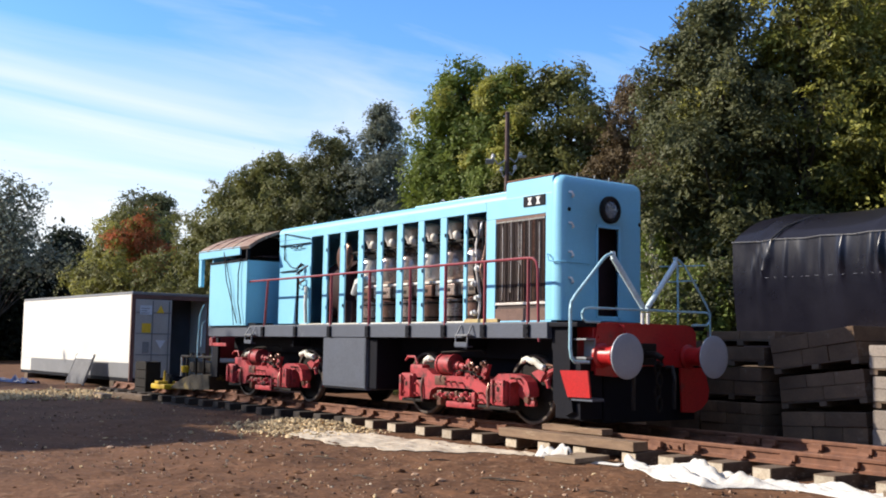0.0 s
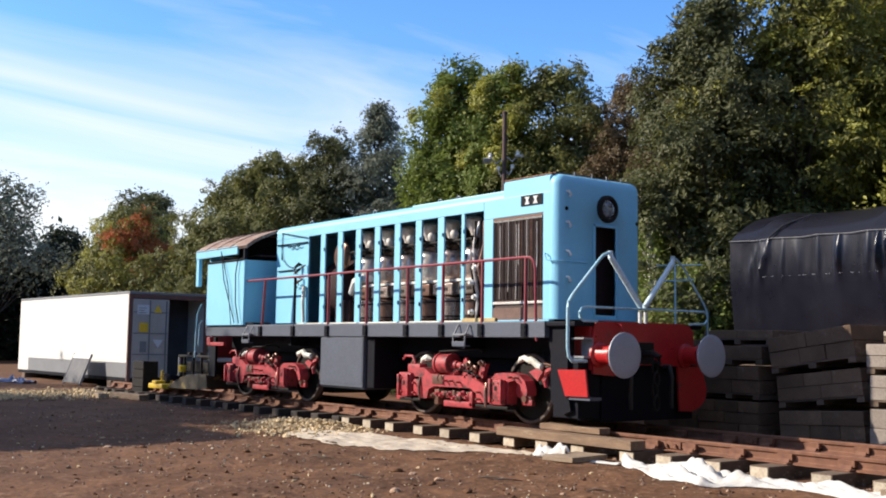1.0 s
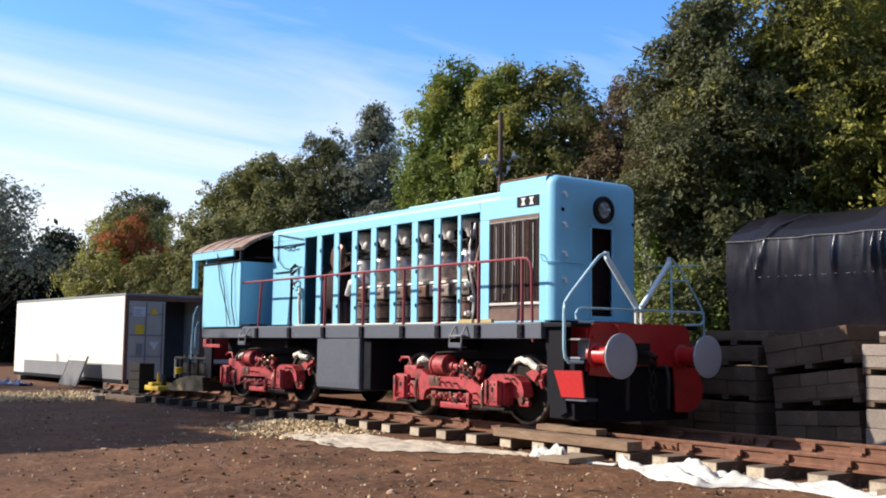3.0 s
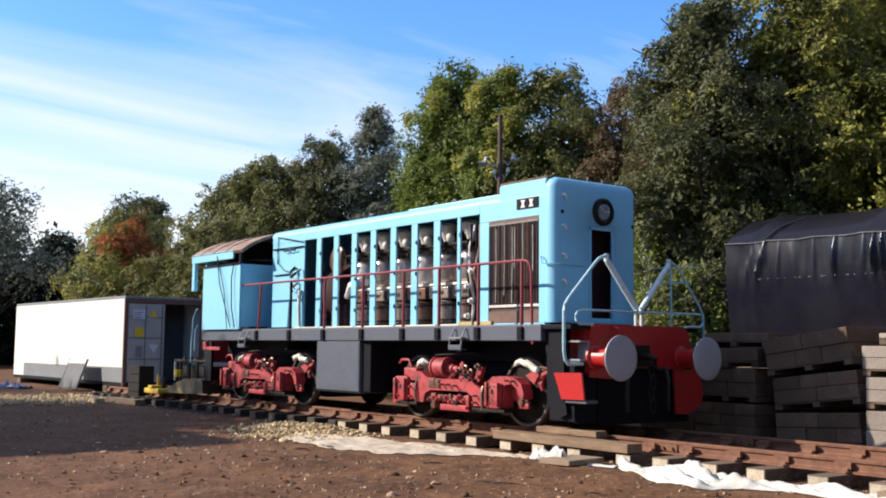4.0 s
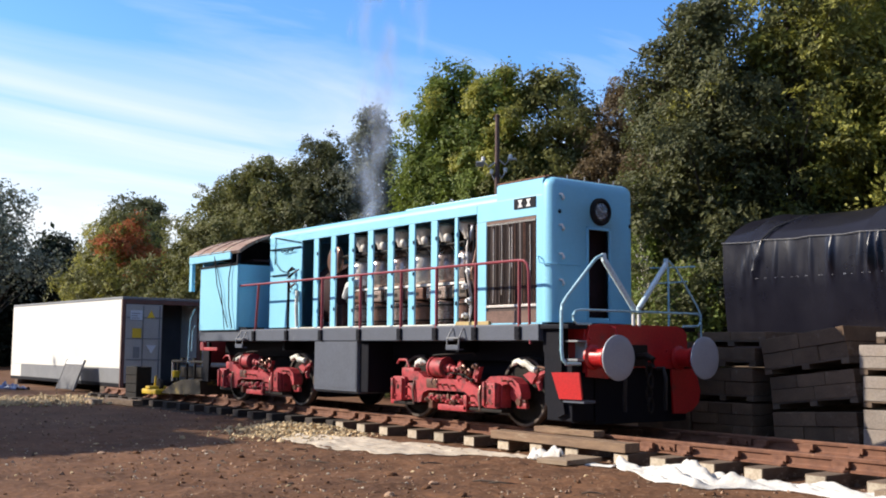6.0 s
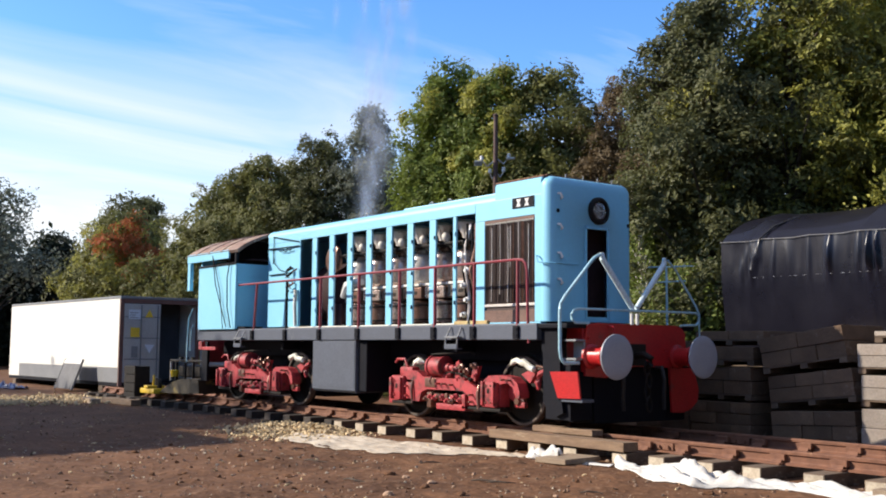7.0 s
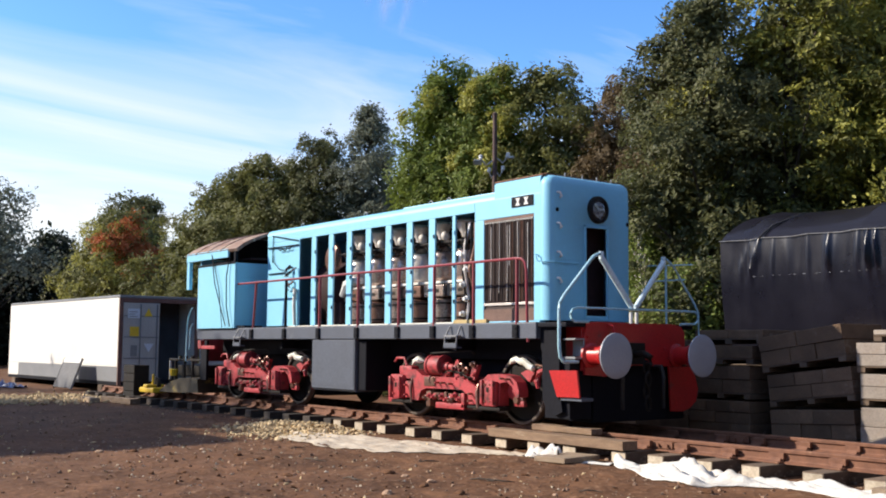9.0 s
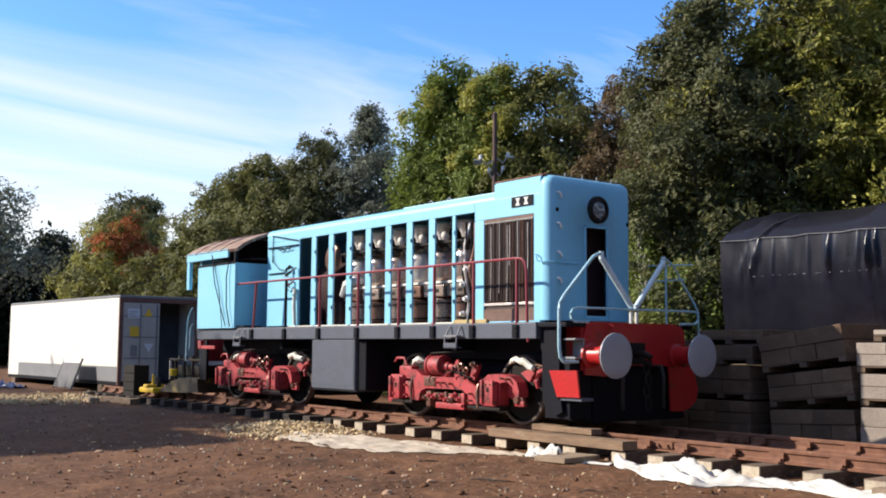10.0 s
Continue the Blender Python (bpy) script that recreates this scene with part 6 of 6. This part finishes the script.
def build_trees():
    # treeline beyond the track, from the far end of the yard to the tarpaulin
    tree("tree", "thin grey-green tree at the yard's far end", -46.7, 4.5, 10.6, 3.80, G_GREY, 8600, 0.116, 1, low=.46, top=.6)
    tree("tree", "dark green tree with deep shade in its leaf colour", -52.5, 6.0, 7.6, 4.00, G_SHADE, 22000, 0.150, 2, low=.02)
    tree("tree", "dark green tree with deep shade in its leaf colour", -52.0, 9.8, 8.3, 4.00, G_SHADE, 22000, 0.150, 3, low=.02)
    tree("tree", "dark green tree with deep shade in its leaf colour", -48.5, .5, 6.8, 4.00, G_SHADE, 22000, 0.150, 4, low=.02)
    tree("tree", "dark green round-topped tree", -38.0, 9.6, 9.3, 3.2, G_DARK, 72000, 0.079, 5, low=.05, top=.75, fill=.42)
    tree("tree", "maple turning orange and red", -32.6, 7.05, 7.7, 3.0, G_OLIVE, 56000, 0.070, 6, low=.03, top=.55, accents=((G_YELLOW, .30, .2, .9),), patch=(G_ORANGE, .10, (2.0, -.1, 6.1), 1.4))
    tree("tree", "broad olive-green tree beyond the track", -24.6, 8.2, 8.2, 3.2, G_OLIVE, 76000, 0.065, 7, low=.03, top=.6, fill=.42, spires=3)
    tree("tree", "broad olive-green tree beyond the track", -22.2, 9.4, 9.1, 3.2, G_OLIVE, 80000, 0.065, 8, low=.03, top=.65, fill=.42, spires=4)
    tree("tree", "broad olive-green tree beyond the track", -23.3, 8.9, 8.9, 2.7, G_OLIVE, 60000, 0.062, 25, low=.03, top=.7, fill=.4, spires=3)
    tree("tree", "dark upright tree with pointed shoots", -19.9, 10.1, 9.8, 2.2, G_DARK, 56000, 0.056, 9, low=.03, top=.6, spires=7)
    tree("tree", "grey-green pointed tree beyond the track", -18.5, 11.55, 10.95, 2.3, G_GREY, 64000, 0.056, 10, low=.03, top=.2, spires=1)
    tree("tree", "bright green tree with broad leaves", -12.5, 10.4, 9.8, 1.8, G_MID, 44724, 0.074, 11, low=.03, top=.6, spires=2)
    tree("tree", "tall bright green tree with broad leaves", -11.8, 10.75, 10.95, 2.3, G_MID, 54720, 0.072, 12, low=.03, top=.9, accents=((G_YELLOW, .10, .7, .9),), spires=5)
    tree("tree", "green tree with yellowing top", -10.15, 11.2, 10.55, 2.2, G_MID, 46080, 0.072, 13, low=.03, top=.7, accents=((G_YELLOW, .22, .68, .97),), spires=5)
    tree("tree", "olive-green tree beyond the track", -8.45, 11.95, 10.45, 2.45, G_OLIVE, 47919, 0.072, 14, low=.03, top=.55, spires=6)
    tree("tree", "brown thinning birch with pale stems", -6.4, 12.9, 9.9, 1.95, G_RUSTY, 50000, 0.046, 15, low=.15, top=.5, bark=BIRCH, spires=5)
    tree("tree", "brown thinning autumn tree", -4.6, 13.0, 9.6, 2.1, G_RUSTY, 60000, 0.051, 16, low=.05, top=.5, spires=3)
    tree("tree", "large dark green tree with dense crown", .2, 8.7, 9.9, 2.50, G_DARK, 90000, 0.061, 17, low=.02, top=.60, spires=6, boughs=((-1.35, -1.2, 8.6, .30), (-1.25, -1.1, 8.0, .30)), accents=((G_MID, .1, .0, .4),))
    tree("tree", "tall olive tree turning yellow", 1.6, 10.0, 11.3, 2.30, G_OLIVE, 64800, 0.065, 18, low=.02, top=.7, spires=5, accents=((G_YELLOW, .45, .2, 1),))
    tree("tree", "tall yellow-green tree behind the tarpaulin", 2.6, 12.8, 11.8, 2.20, G_YELLOW, 48960, 0.072, 19, low=.02, top=.7, spires=4, accents=((G_MID, .18, .0, 1),))
    tree("tree", "tall yellow-green tree behind the tarpaulin", 4.4, 12.0, 11.0, 2.40, G_YELLOW, 48960, 0.072, 20, low=.02, top=.7, accents=((G_OLIVE, .3, .0, .8),))
    tree("tree", "dark green tree closing the wood behind", 4.6, 15.5, 12.6, 3.4, G_DARK, 60000, 0.085, 23, low=.02, top=.8)
    tree("tree", "dark green tree closing the wood behind", 0.2, 14.6, 11.4, 3.0, G_DARK, 50000, 0.085, 24, low=.02, top=.8)
    tree("tree", "green undergrowth tree behind the buffers", -1.6, 8.6, 5.2, 1.50, G_MID, 22118, 0.063, 21, low=.0, top=.6, bark=BIRCH)
    tree("tree", "yellow-green undergrowth behind the buffers", 1.0, 6.9, 3.3, 1.20, G_MID, 16588, 0.052, 22, low=.0, top=.6, accents=((G_OLIVE, .3, 0, 1),))
    for x, y, h in ((-.55, 7.3, 4.3), (-1.5, 8.0, 5.6), (-.2, 7.0, 3.2)):
        tree("tree", "slender birch sapling with pale stem", x, y, h, .55, G_MID, 1500, .05, int(200 + h * 10), low=.45, bark=BIRCH, fill=.1)
    # understorey closing the foot of the wood
    rnd = random.Random(77)
    blobs = []
    for k in range(220):
        u = k / 219
        x = -60 + 64 * u + rnd.uniform(-.8, .8)
        y = 13.0 + 2.0 * rnd.random() + 3.0 * math.sin(u * 5) * .3
        blobs.append((x, y, rnd.uniform(.2, 3.6), rnd.uniform(.7, 1.3)))
    h = thing("understorey", "dense dark green undergrowth under the trees", "undergrowth", kind="stuff")
    leaves_mesh("crown", blobs, 42000, .17, G_DARK, h, rnd)
    # low brambles added beyond the track, standing for the shade seen underneath
    blobs = []
    for k in range(150):
        blobs.append((-17 + 20 * k / 149 + rnd.uniform(-.3, .3), 6.0 + rnd.uniform(-.5, .9), rnd.uniform(.1, .9), rnd.uniform(.3, .55)))
    h = thing("brambles", "low dark green brambles added to hide lit ground beyond the track", "undergrowth", kind="stuff")
    leaves_mesh("crown", blobs, 16000, .07, G_DARK, h, rnd)
    # unseen hedge added to block sky light past the buffers and behind the filmer
    blobs = []
    for k in range(260):
        u = k / 259
        blobs.append((25 + 3 * math.sin(u * 9) + rnd.uniform(-1, 1), -34 + 56 * u, rnd.uniform(.3, 12.5), rnd.uniform(1.0, 1.9)))
        blobs.append((-40 + 66 * u, -35 + 2 * math.sin(u * 7) + rnd.uniform(-1, 1), rnd.uniform(.3, 9.5), rnd.uniform(1.0, 1.9)))
    h = thing("boundary_hedge", "unseen tall dark green hedge added to block sky light", "hedge", kind="stuff")
    leaves_mesh("crown", blobs, 70000, .24, G_SHADE, h, rnd)
    # unseen trees that block sky light at the buffer end, then shade casters
    for i, (x, y, h) in enumerate(((16.0, 12.0, 12), (14.5, 16.0, 13), (21.5, 4.5, 11))):
        tree("tree", "unseen dark green tree added to block sky light at the buffer end", x, y, h, 3.0, G_SHADE, 5200, .26, 130 + i, low=.0, top=.7)
    # out of view, added for dappled shade on the far yard
    for i, (x, h) in enumerate(((-32.5, 12.4), (-29.6, 12.6), (-21.0, 12.6), (-18.9, 12.6), (-16.9, 12.3), (-14.9, 11.6), (-13.3, 10.9))):
        tree("tree", "unseen thin tree added to dapple shade on the yard", x, -17.5, h, 1.9, G_OLIVE, 2300, .21, 150 + i, low=.55, top=.7, fill=.2)
    # wood going on behind the treeline
    for i in range(9):
        tree("tree", "dark green tree further back in the wood", -44 + i * 6.2, 17.5 + (i % 3), 8.6 - .25 * (8 - i) + (i % 2), 3.3, G_DARK, 3200, .30, 100 + i, low=.0, top=.6)


build_trees()


# ---- exhaust smoke: small wisps that rise out of the roof port ----
def smoke_mat():
    m = bpy.data.materials.new("thin_exhaust_smoke")
    m.use_nodes = True
    nt = m.node_tree
    nt.nodes.clear()
    N, L = nt.nodes.new, nt.links.new
    d = N("ShaderNodeBsdfDiffuse"); d.inputs[0].default_value = (0.50, 0.57, 0.72, 1)
    tl = N("ShaderNodeBsdfTranslucent"); tl.inputs[0].default_value = (0.50, 0.57, 0.72, 1)
    ad = N("ShaderNodeMixShader"); ad.inputs[0].default_value = .5
    t = N("ShaderNodeBsdfTransparent")
    mx = N("ShaderNodeMixShader")
    uv = N("ShaderNodeUVMap")
    sp = N("ShaderNodeSeparateXYZ")
    L(uv.outputs[0], sp.inputs[0])
    pw = N("ShaderNodeMath"); pw.operation = "POWER"; pw.inputs[1].default_value = 1.6
    L(sp.outputs["X"], pw.inputs[0])
    mu = N("ShaderNodeMath"); mu.operation = "MULTIPLY"; mu.inputs[1].default_value = 0.25
    L(pw.outputs[0], mu.inputs[0]); L(mu.outputs[0], mx.inputs[0])
    out = N("ShaderNodeOutputMaterial")
    L(d.outputs[0], ad.inputs[1]); L(tl.outputs[0], ad.inputs[2])
    L(t.outputs[0], mx.inputs[1]); L(ad.outputs[0], mx.inputs[2]); L(mx.outputs[0], out.inputs[0])
    return m


SMOKE = smoke_mat()


def wisp(seed, r):
    """A wisp of smoke: a soft ragged fleck, dense in its middle and fading to its rim."""
    rs = np.random.RandomState(seed)
    verts, faces, fade = [(0, 0, 0)], [], []
    q = Euler((radians(90) + rs.normal() * .1, 0, rs.uniform(-.25, .25))).to_matrix()
    for ring, k in ((1, .5), (2, 1.0)):
        for i in range(16):
            a = 2 * math.pi * i / 16
            w = r * k * (.85 + .3 * rs.rand())
            v = q @ Vector((w * math.cos(a), w * 1.45 * math.sin(a), 0))
            verts.append(tuple(v))
    val = [1.0] + [.5] * 16 + [0.0] * 16
    for i in range(16):
        n = (i + 1) % 16
        for f in ((0, 1 + i, 1 + n), (1 + i, 17 + i, 17 + n), (1 + i, 17 + n, 1 + n)):
            faces.append(f)
            fade += [val[x] for x in f]
    ob = raw("smoke_wisp", verts, faces, SMOKE, smooth=False)
    layer = ob.data.uv_layers.new(name="fade")
    for i, f in enumerate(fade):
        layer.data[i].uv = (f, 0.5)
    return ob


PUFFS = []
for k in range(104):
    t0 = 4.0 + 3.35 * (k / 103) ** .92
    ob = wisp(k, .24 + .06 * (k % 3) + (.20 if k % 5 == 0 else 0))
    tagged(ob, "thin blue-grey wisp of exhaust smoke above the roof", "smoke", "wisps of exhaust smoke", "stuff")
    ob.visible_shadow = False
    PUFFS.append((ob, t0, k))


def motions():
    port = Vector((-1.05, 0, .29 + 2.9))
    for ob, t0, k in PUFFS:
        r = random.Random(k + 500)
        way = Vector((.10 + r.gauss(0, .07), r.gauss(0, .07) + .02, 1.0))
        v = 2.5 + .5 * r.random()
        spin = r.uniform(-2, 2)
        rows = [(0.0, pose(*port))]
        if t0 - .1 > .05:
            rows.append((t0 - .1, pose(*port)))
        t = t0
        while t < 10.0:
            s = v * (t - t0)
            p = port + way * s
            rows.append((t, pose(p.x, p.y, p.z, 0, 0, spin * (t - t0))))
            t += .5
        p = port + way * v * (10 - t0)
        rows.append((10.0, pose(p.x, p.y, p.z, 0, 0, spin * (10 - t0))))
        walk(ob, rows)


motions()
